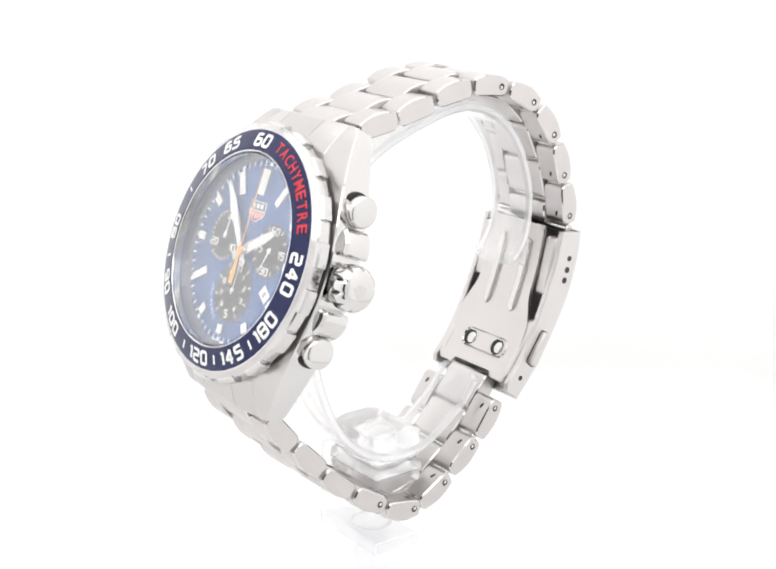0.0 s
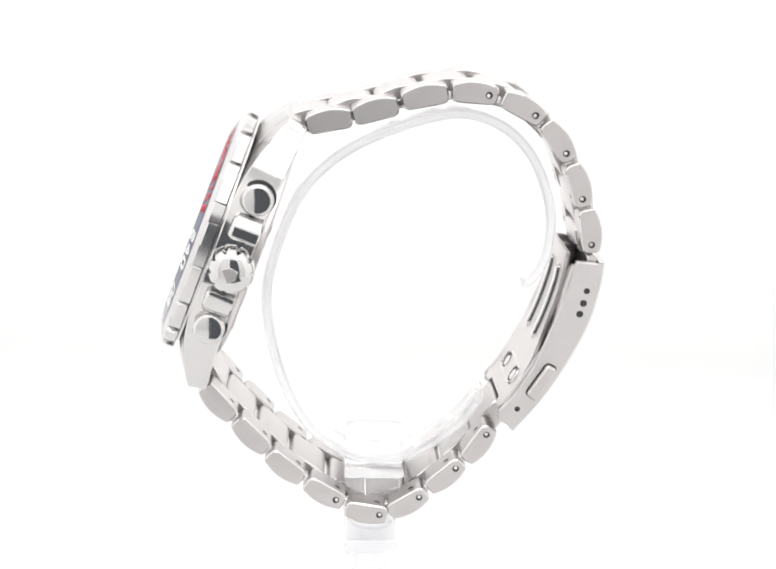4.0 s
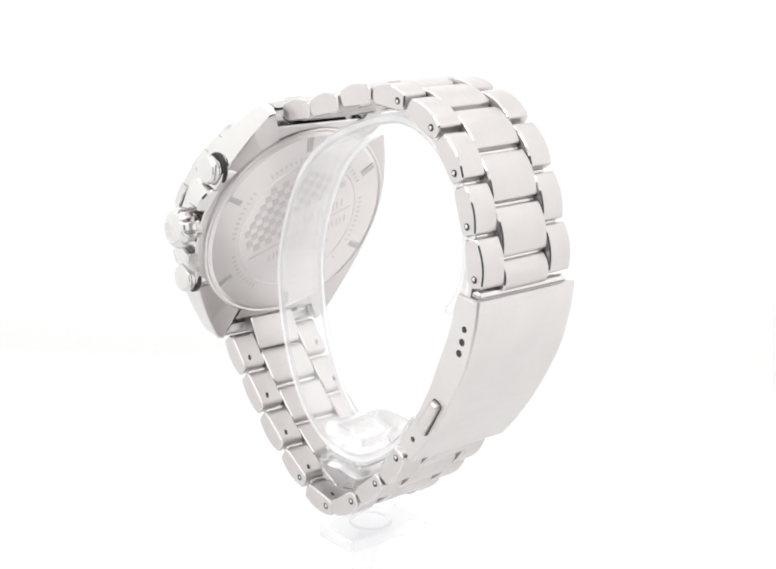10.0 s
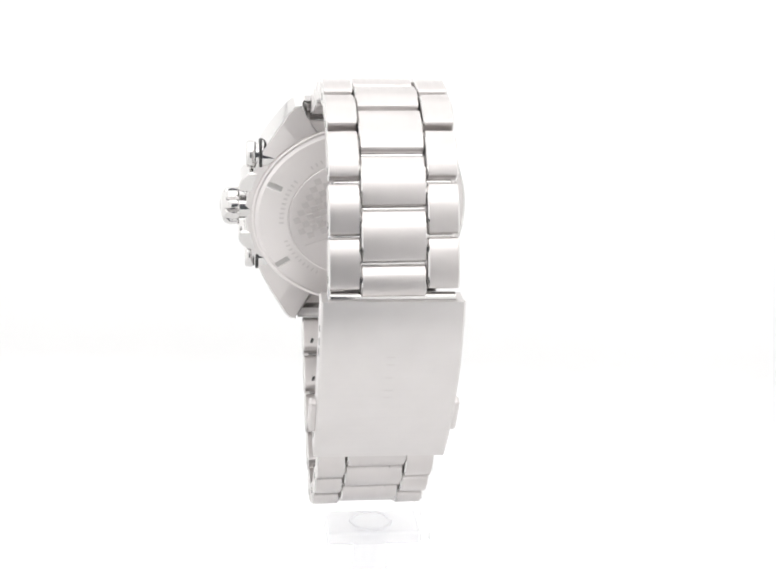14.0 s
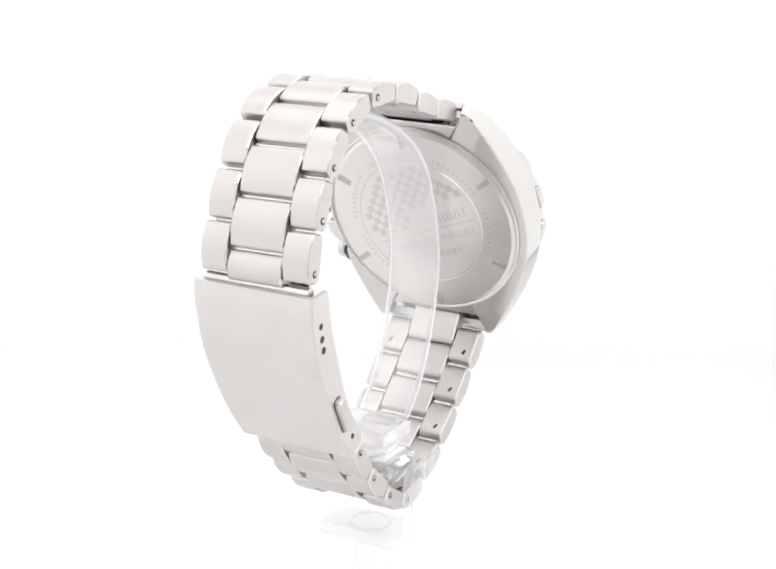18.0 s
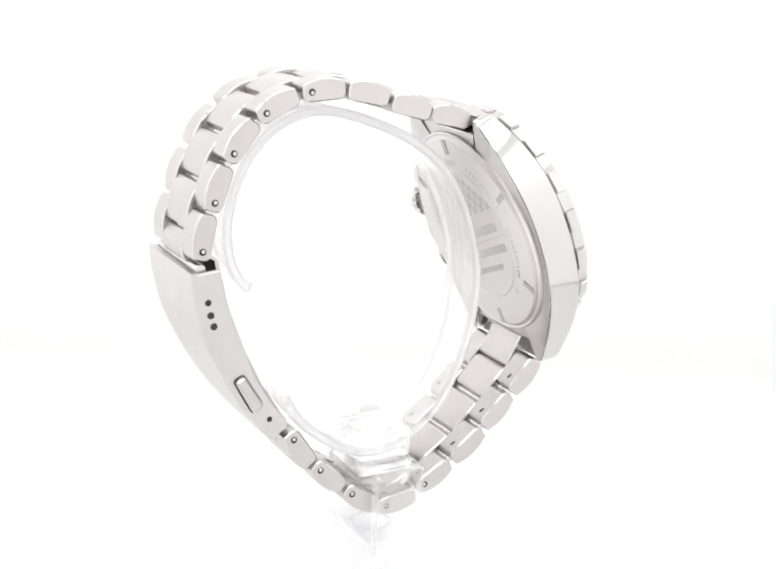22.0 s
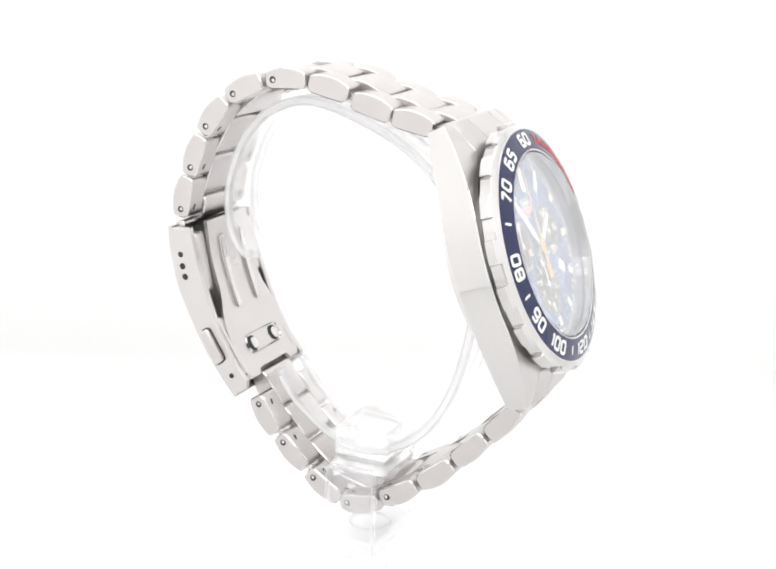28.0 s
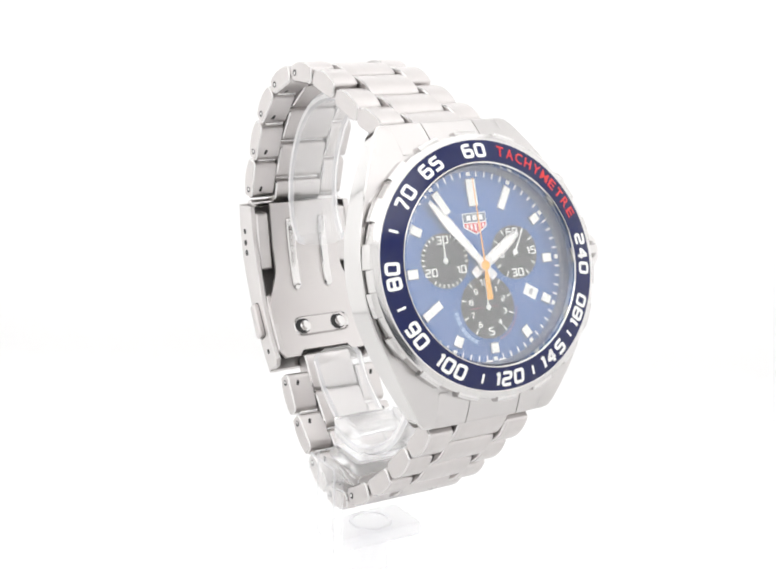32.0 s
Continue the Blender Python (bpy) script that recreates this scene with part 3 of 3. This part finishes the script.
            part("subdial_tick", b, white_paint, ob, "", mm_pose(cx, cu, W + 0.04) @ pose(0, 0, 0, 0, 0, -a))
    # shield emblem as plain shapes
    bars = [("shield_bar", white_paint, [(x - 0.42, 8.35), (x + 0.42, 8.35), (x + 0.42, 7.5), (x - 0.42, 7.5)], 0.18) for x in (-1.25, -0.08, 1.1)]
    bars += [("shield_bar", white_paint, [(x - 0.2, 6.9), (x + 0.2, 6.9), (x + 0.2, 6.9 - h), (x - 0.2, 6.9 - h)], 0.18) for x, h in ((-1.6, 0.55), (-0.85, 0.85), (-0.08, 1.1), (0.7, 0.85), (1.45, 0.55))]
    for name, mat, pts, h in [("shield_rim", white_paint, [(-2.35, 8.75), (2.2, 8.75), (2.2, 6.4), (0, 5.1), (-2.35, 6.4)], 0.1), ("shield_upper", shield_grey, [(-2.2, 8.6), (2.05, 8.6), (2.05, 7.25), (-2.2, 7.25)], 0.14), ("shield_lower", red_paint, [(-2.15, 7.05), (2.0, 7.05), (2.0, 6.5), (-0.05, 5.32), (-2.15, 6.5)], 0.14)] + bars:
        b = bmesh.new()
        plate(b, pts, D + 0.01, D + h, 0.02)
        part(name, b, mat, ob)
    # small print along the rim of the lower subdial
    for k in range(8):
        a = radians(266 - k * 7.2 - (4 if k > 2 else 0))
        b = bmesh.new()
        plate(b, [(-0.26, -0.36), (0.26, -0.36), (0.26, 0.36), (-0.26, 0.36)], 0, 0.02, 0.005)
        part("print_bar", b, pale_print, ob, "", mm_pose(6.15 * math.sin(a), -6.7 + 6.15 * math.cos(a), W) @ pose(0, 0, 0, 0, 0, 180 - math.degrees(a)))
    for x in (-1.3, 1.3):
        b = bmesh.new()
        plate(b, [(x - 0.7, -15.6), (x + 0.7, -15.6), (x + 0.7, -15.25), (x - 0.7, -15.25)], W, W + 0.02, 0.005)
        part("print_bar", b, white_paint, ob)
    # date window
    b = bmesh.new()
    plate(b, [(-1.3, -0.95), (1.3, -0.95), (1.3, 0.95), (-1.3, 0.95)], 0, 0.08, 0.02)
    part("date_window", b, lume, ob, "white date window", mm_pose(8.9, -5.2, W) @ pose(0, 0, 0, 0, 0, -32))
    b = bmesh.new()
    plate(b, [(-0.3, -0.5), (0.3, -0.5), (0.3, 0.5), (-0.3, 0.5)], 0.08, 0.1, 0.005)
    part("date_bar", b, engraved, ob, "", mm_pose(8.9, -5.2, W) @ pose(0, 0, 0, 0, 0, -32))
    # red quarter arc round the lower subdial
    b = bmesh.new()
    rings = []
    for r, w in ((5.5, W), (5.5, W + 0.02), (5.68, W + 0.02), (5.68, W)):
        rings.append([(r * math.sin(radians(d)), -6.7 + r * math.cos(radians(d)), w) for d in range(95, 166, 5)])
    loops(b, rings, closed=False, caps=False)
    part("red_arc", b, dull_red, ob)
    for x0, x1 in ((-3.4, -1.0), (0.7, 1.9)):
        b = bmesh.new()
        plate(b, [(x0, -6.78), (x1, -6.78), (x1, -6.62), (x0, -6.62)], W + 0.03, W + 0.06, 0.005)
        part("red_dash", b, dull_red, ob)


dial()


def pointers():
    rot = lambda a, x=0, u=0: CASE @ mm_pose(x, u, 0) @ pose(0, 0, 0, 0, 0, -a)
    hours = hand("hour_hand", polished, "polished hour hand with white lume", [(-0.75, -2.6), (0.75, -2.6), (0.95, 1.5), (0.95, 6.5), (0.5, 8.9), (-0.5, 8.9), (-0.95, 6.5), (-0.95, 1.5)], -2.25, rot(58), 0.12, 1.1)
    minutes = hand("minute_hand", polished, "polished minute hand with white lume", [(-0.7, -2.8), (0.7, -2.8), (0.65, 1.5), (0.95, 9.4), (0.35, 14.1), (-0.35, 14.1), (-0.95, 9.4), (-0.65, 1.5)], -2.0, rot(-39), 0.12, 1.0)
    hand("hand_lume", lume, "", [(-0.55, 2.0), (0.55, 2.0), (0.6, 6.4), (0.3, 8.4), (-0.3, 8.4), (-0.6, 6.4)], -2.13, None, 0.03, 0.0, hours)
    hand("hand_lume", lume, "", [(-0.4, 2.0), (0.4, 2.0), (0.62, 9.3), (0.22, 13.5), (-0.22, 13.5), (-0.62, 9.3)], -1.88, None, 0.03, 0.0, minutes)
    hand("chronograph_hand", orange_paint, "thin orange chronograph seconds hand", [(-0.55, -5.6), (0.55, -5.6), (0.45, -2.0), (0.13, -0.5), (0.07, 14.3), (-0.07, 14.3), (-0.13, -0.5), (-0.45, -2.0)], -1.75, rot(0), 0.1, 0.75)
    thin = [(-0.18, -0.6), (0.18, -0.6), (0.08, 4.1), (-0.08, 4.1)]
    hand("subdial_hand", lume, "thin white subdial hand", thin, -2.62, rot(2, -6.85, 1.55), 0.06, 0.45)
    hand("subdial_hand", lume, "thin white subdial hand", thin, -2.62, rot(0, 0, -6.7), 0.06, 0.45)
    running = hand("running_seconds_hand", lume, "thin white running seconds hand", thin, -2.62, rot(199, 6.85, 1.58), 0.06, 0.45)
    return minutes, running


minute_hand, seconds_hand = pointers()
bm = lathe(bmesh.new(), [(16.1, -1.1), (16.1, 0.3), (15.9, 0.48), (0.01, 0.5)], 128)
bm.faces.ensure_lookup_table()
glass = part("crystal", bm, sapphire, watch, "flat clear sapphire crystal", CASE)
glass.visible_shadow = False


def crown_and_pushers():
    turn = Matrix(((0, 0, 1), (1, 0, 0), (0, 1, 0))).to_4x4()
    for u, seat, tip in ((12.1, 18.6, 21.4), (-10.9, 19.1, 21.5)):
        bm = lathe(bmesh.new(), [(2.8, seat - 2.5), (2.8, seat - 0.1), (2.7, seat), (2.2, seat), (2.2, tip - 1.9), (2.45, tip - 1.75), (2.6, tip - 1.5), (2.6, tip - 0.5), (2.45, tip - 0.2), (2.2, tip - 0.02), (2.0, tip + 0.02), (0.01, tip + 0.05)], 48)
        ob = part("pusher", bm, polished, watch, "polished round steel pusher", CASE @ mm_pose(0, u, -7.6) @ turn)
        bm = lathe(bmesh.new(), [(2.92, seat - 0.3), (2.92, seat + 0.12), (2.75, seat + 0.3), (2.2, seat + 0.28), (2.2, seat - 0.3)], 48, closed=True)
        part("gasket", bm, rubber, ob, "black rubber gasket ring")
    bm = bmesh.new()
    rings = []
    for x, r, k in ((19.5, 2.5, 0), (21.4, 2.5, 0), (21.5, 3.5, 0.3), (21.75, 3.7, 0.75), (22.4, 3.72, 0.8), (23.2, 3.72, 0.8), (23.7, 3.62, 0.6), (24.1, 3.45, 0.3), (24.45, 3.15, 0.08), (24.75, 2.75, 0), (25.0, 2.1, 0), (25.15, 1.1, 0), (25.2, 0.02, 0)):
        rings.append([((r - k * max(0, math.cos(10 * a)) ** 3) * math.cos(a), (r - k * max(0, math.cos(10 * a)) ** 3) * math.sin(a), x) for a in [2 * math.pi * i / 160 for i in range(160)]])
    loops(bm, rings)
    crown = part("crown", bm, polished, watch, "polished fluted steel crown", CASE @ mm_pose(1.1, 0.5, -7.6) @ turn)
    bm = bmesh.new()
    plate(bm, [(-1.2, 1.1), (1.2, 1.1), (1.2, -0.25), (0, -1.25), (-1.2, -0.25)], 25.0, 25.24, 0.1)
    part("crown_emblem", bm, satin, crown, "", pose(0, 0, 0, 0, 0, 40))
    for lo, hi in ((4.9, 9.3), (-8.5, -4.0)):
        bm = bmesh.new()
        out, inn = (hi, lo) if lo > 0 else (lo, hi)
        poly = fillet([(18.5, inn), (22.8, inn), (22.7, inn + (out - inn) * 0.55), (20.9, out), (18.5, out)], [0, 0.8, 1.6, 1.2, 0], 5)
        loops(bm, [[(x, u, w) for x, u in q] for w, q in ((-10.0, shrink(poly, 0.3)), (-9.7, poly), (-5.6, poly), (-5.1, shrink(poly, 0.5)))])
        part("crown_guard", bm, polished, watch, "", CASE)


crown_and_pushers()

# ---- the clasp ----
OUT = spline([(38.5, -57.9), (38.35, -60.5), (37.92, -63.28), (36.63, -68.58), (34.47, -73.61), (31.47, -79.23), (27.96, -84.54), (24.35, -89.03)], 4)
INN = spline([(33.4, -57.4), (32.77, -59.83), (31.95, -63.77), (30.03, -69.16), (27.46, -75.58), (24.37, -81.26), (21.31, -85.2)], 4)


def clasp():
    wide = 11.1
    path = [yz(p) for p in OUT]
    ns = normals2(path)
    bm = bmesh.new()
    rings = []
    for p, nn in zip(path, ns):
        o, i = Vector(p), Vector(p) + nn * -1.0
        rings.append([(CX - wide + 0.3, *o), (CX + wide - 0.3, *o), (CX + wide, *(o - nn * 0.3)), (CX + wide, *i), (CX - wide, *i), (CX - wide, *(o - nn * 0.3))])
    loops(bm, rings)
    cover = part("clasp_cover", bm, cover_steel, watch, "brushed steel folding clasp cover")
    side = [yz(p) for p in OUT] + [yz((21.3, -87.0))] + [yz(p) for p in reversed(INN)]
    side = shrink(side, 0.28)
    for s in (1, -1):
        bm = bmesh.new()
        x0, x1 = sorted((CX + s * (wide - 1.2), CX + s * (wide - 0.02)))
        prism(bm, side, x0, x1, 0.2, mats=[1, 0, 1])
        wall = part("clasp_side", bm, [cover_steel, cover_steel], cover)
        b = bmesh.new()
        x0, x1 = sorted((CX + s * (wide - 3.8), CX + s * (wide - 1.1)))
        prism(b, fillet([yz(p) for p in ((33.0, -58.9), (36.9, -59.2), (35.2, -70.4), (30.6, -69.9))], 0.9, 4), x0, x1, 0.3)
        part("side_block", b, cover_steel, cover)
        b = bmesh.new()
        x0, x1 = sorted((CX + s * (wide - 2.6), CX + s * (wide - 1.1)))
        prism(b, fillet([yz(p) for p in ((28.6, -74.2), (32.0, -75.4), (25.5, -85.4), (22.2, -84.4))], 0.8, 4), x0, x1, 0.3)
        part("side_ledge", b, cover_steel, cover)
        for y, z, r in ((35.68, -62.94, 0.55), (35.25, -65.14, 0.62), (34.72, -67.09, 0.62), (24.81, -84.76, 0.5)):
            # no hole is cut: a dark disc paints the shade inside it
            b = tube(bmesh.new(), (CX + s * (wide - 0.1), *yz((y, z))), (CX + s * (wide + 0.02), *yz((y, z))), r, 16, 0.01)
            part("bar_hole_shade", b, gap_shade, cover)
        b = bmesh.new()
        poly = [yz(p) for p in ((29.63, -76.17), (31.28, -77.08), (27.91, -83.16), (26.13, -81.71))]
        x0, x1 = sorted((CX + s * (wide - 0.5), CX + s * (wide + 1.1)))
        prism(b, fillet(poly, 0.6, 3), x0, x1, 0.35)
        part("release_button", b, satin, cover, "satin steel push button")
        # slightly larger dark plate, painted shade outlining the button
        b = bmesh.new()
        x0, x1 = sorted((CX + s * (wide - 0.5), CX + s * (wide + 0.01)))
        prism(b, shrink(fillet(poly, 0.6, 3), -0.22), x0, x1, 0.02)
        part("button_shade", b, gap_shade, cover)
    # inner blade with ribs and rivets
    path = [yz(p) for p in spline([(32.4, -57.0), (31.5, -63.0), (29.8, -69.0), (27.4, -75.0), (24.6, -80.8), (21.6, -85.4)], 5)]
    ns = normals2(path)
    bm = bmesh.new()
    rings = []
    for k, (p, nn) in list(enumerate(zip(path, ns)))[:-1]:
        f = k / (len(path) - 1)
        k = min(1, max(0, (f - 0.4) / 0.26))
        h = 7.2 + 2.4 * k * k * (3 - 2 * k)
        rings.append([(CX - h, *p), (CX + h, *p), (CX + h, *(Vector(p) + nn * 0.7)), (CX - h, *(Vector(p) + nn * 0.7))])
    loops(bm, rings)
    blade = part("folding_blade", bm, satin, watch, "satin steel folding blade with two ribs")
    for s in (-1, 1):
        b = bmesh.new()
        rr = []
        fine = [yz(p) for p in spline([(31.95, -60.0), (31.5, -63.0), (29.8, -69.0), (27.9, -73.9)], 16)]
        run = list(zip(fine, normals2(fine)))
        for k, (p, nn) in enumerate(run):
            e = min(k, len(run) - 1 - k)
            g = min(1.0, math.sqrt(1 - (1 - min(e + 0.15, 4) / 4) ** 2))
            q, c = Vector(p) - nn * 0.55 * g, CX + 0.3 + s * 3.5
            rr.append([(c - 0.95 * g, *p), (c - 0.85 * g, *(Vector(p) - nn * 0.4 * g)), (c - 0.6 * g, *q), (c + 0.6 * g, *q), (c + 0.85 * g, *(Vector(p) - nn * 0.4 * g)), (c + 0.95 * g, *p)])
        loops(b, rr, caps=True, mats=None)
        part("blade_rib", b, polished, blade, "raised polished rib", None, 20.0)
        b = bmesh.new()
        rr = []
        x0, x1 = sorted((CX + 0.2 + s * 5.0, CX + s * 9.5))
        for k, (p, nn) in enumerate(list(zip(path, ns))[-2:]):
            d = 0.8 if k == 1 else 0
            rr.append([(x0 + d, *p), (x1 - d, *p), (x1 - d, *(Vector(p) + nn * 0.7)), (x0 + d, *(Vector(p) + nn * 0.7))])
        loops(b, rr)
        part("blade_foot", b, satin, blade)
    fine = [yz(p) for p in spline([(31.5, -63.0), (29.8, -69.0), (27.9, -73.9)], 10)]
    for k, p in enumerate(fine):
        if k % 2 == 0 and k not in (8, 14):
            part("engraved_dash", tube(bmesh.new(), (CX - 0.2, *p), (CX + 0.8, *p), 0.07, 6, 0.02), faint_engraved, blade)
    q = Vector(yz((24.75, -80.45)))
    d = Vector((-0.52, -0.854))
    face = mm_pose(CX + 0.6, q.x, q.y, Matrix(((1, 0, 0), (0, d.x, d.y), (0, d.y, -d.x))))
    b = bmesh.new()
    rim_out = fillet([(-6.2, -2.1), (6.2, -2.1), (6.2, 2.1), (-6.2, 2.1)], 2.1, 6)
    rim_in = fillet([(-5.7, -1.6), (5.7, -1.6), (5.7, 1.6), (-5.7, 1.6)], 1.6, 6)
    mid = [((a[0] + c[0]) / 2, (a[1] + c[1]) / 2) for a, c in zip(rim_out, rim_in)]
    loops(b, [[(*p, w) for p in q] for q, w in ((rim_out, -0.1), (mid, 0.28), (rim_in, -0.02))], caps=False)
    part("rivet_slot", b, polished, blade, "rounded slot rim round two rivets", face)
    b = bmesh.new()
    plate(b, shrink(rim_in, -0.05), -0.1, 0.03, 0.01)
    part("slot_floor", b, satin, blade, "", face)
    for s in (-1, 1):
        # dark disc set off to one side as the rivet's painted shadow
        b = lathe(bmesh.new(), [(1.6, 0.0), (1.6, 0.06), (0.01, 0.06)], 24)
        part("rivet_shade", b, gap_shade, blade, "", face @ mm_pose(s * 3.9 - 0.25, 0, 0))
        b = lathe(bmesh.new(), [(1.1, 0.0), (1.1, 0.15), (0.9, 0.25), (0.4, 0.3), (0.01, 0.3)], 24)
        part("rivet", b, polished, blade, "", face @ mm_pose(s * 3.9 + 0.3, 0.1, 0))
    b = tube(bmesh.new(), (CX - 9.7, *yz((36.5, -57.7))), (CX + 9.7, *yz((36.5, -57.7))), 0.95, 16)
    part("spring_bar", b, polished, watch, "polished steel spring bar")
    for k in range(5):
        z = -67.0 - k * 2.1
        y = min(OUT, key=lambda p: abs(p[1] - z))
        b = tube(bmesh.new(), (CX - 0.7, y[0] - 0.05, y[1] + BASE), (CX + 0.7, y[0] - 0.05, y[1] + BASE), 0.09, 6, 0.02)
        part("engraved_mark", b, faint_engraved, cover, "faint engraved mark")


clasp()

# ---- the clear stand ----
stand = tagged(new("watch_stand"), "clear acrylic C-shaped cuff stand holding the watch", "display stand")


def low(p):
    return (p[0], p[1] + FLOOR)


def stand_parts():
    path = [low(p) for p in spline([(24.8, -64.3), (27.4, -63.2), (29.9, -58.9), (30.6, -52.5), (29.4, -46.5), (26.2, -39.8), (20.5, -34.6), (12.1, -32.6), (0.3, -36.0), (-9.1, -41.3), (-15.8, -49.5), (-20.4, -64.3), (-18.5, -79.0), (-12.9, -90.8), (-4.4, -97.0), (5.7, -97.2), (14.3, -91.9), (18.1, -87.5), (19.8, -84.2)], 5)]
    ns = normals2(path)
    bm = bmesh.new()
    rings = []
    for k, (p, nn) in enumerate(zip(path, ns)):
        e = min(k, len(path) - 1 - k)
        h = 5.2 - (2.8 if e == 0 else 0.9 if e == 1 else 0.2 if e == 2 else 0)
        a, b = Vector(p), Vector(p) + nn * 1.8
        rings.append([(2.4 - h + 0.45, *a), (2.4 + h - 0.45, *a), (2.4 + h, *(a + nn * 0.5)), (2.4 + h, *(b - nn * 0.5)), (2.4 + h - 0.45, *b), (2.4 - h + 0.45, *b), (2.4 - h, *(b - nn * 0.5)), (2.4 - h, *(a + nn * 0.5))])
    loops(bm, rings)
    for f in bm.faces:
        if abs(f.calc_center_median().x - 2.4) > 4.0:
            f.material_index = 1 if abs(f.calc_center_median().x - 2.4) > 5.15 or f.calc_center_median().x < -2.75 else 2
    part("cuff", bm, [acrylic, acrylic_edge, acrylic_line], stand, "clear acrylic open ring")
    for name, pts, x0, x1 in (("saddle", [(-5.0, -97.9), (5.2, -97.9), (5.5, -92.4), (2.6, -91.7), (-2.4, -91.7), (-5.2, -92.4)], -5.4, 7.4), ("clip_block", [(-5.2, -98.1), (5.3, -98.1), (5.5, -100.3), (-5.4, -100.3)], -6.3, 8.3), ("clip_foot", [(-5.3, -100.5), (5.4, -100.5), (4.9, -102.4), (3.2, -103.7), (0, -104.4), (-3.1, -103.7), (-4.8, -102.4)], -6.3, 8.3)):
        bm = bmesh.new()
        prism(bm, [low(p) for p in fillet(pts, 0.6, 4)], x0, x1, 0.35)
        part(name, bm, acrylic_block, stand)
    bm = bmesh.new()
    prism(bm, [low(p) for p in fillet([(-5.2, -115.0), (4.6, -115.0), (4.6, -98.0), (-5.2, -98.0)], 0.8, 3)], -11.0, -8.9, 0.25, mats=[1, 0, 1])
    part("side_arm", bm, [acrylic, acrylic_line], stand)
    bm = bmesh.new()
    prism(bm, [low(p) for p in fillet([(-5.0, -115.2), (4.9, -115.2), (4.9, -112.6), (-5.0, -112.6)], 0.7, 3)], -8.9, 8.5, 0.25, mats=[1, 0, 1])
    part("base_plate", bm, [acrylic_base, acrylic_line], stand)
    z = low((0, -112.6))[1]
    bm = lathe(bmesh.new(), [(3.4, z), (3.4, z + 0.35), (3.9, z + 0.35), (4.1, z)], 40, closed=True)
    part("socket_ring", bm, acrylic_base, stand)
    bm = tube(bmesh.new(), (0, 0, low((0, -115.3))[1]), (0, 0, 0.1), 3.2, 32, 0.2)
    part("post", bm, acrylic_base, stand, "clear acrylic post")
    for ob in stand.children:
        ob.visible_shadow = False


stand_parts()


# ---- what turns ----
def motions():
    start, speed = -52.888, -8.6272
    rows = [k * 0.25 for k in range(129)]
    walk(watch, [(t, pose(0, 0, (FLOOR - BASE) * MM, 0, 0, start + speed * t)) for t in rows])
    walk(stand, [(t, pose(0, 0, 0, 0, 0, start + speed * t)) for t in rows])
    walk(minute_hand, [(t, CASE @ pose(0, 0, 0, 0, 0, 41.4 - 0.1 * t)) for t in (0, 16, 32)])
    walk(seconds_hand, [(t, CASE @ mm_pose(6.85, 1.58, 0) @ pose(0, 0, 0, 0, 0, -199 - 6 * t)) for t in range(0, 33)])


motions()
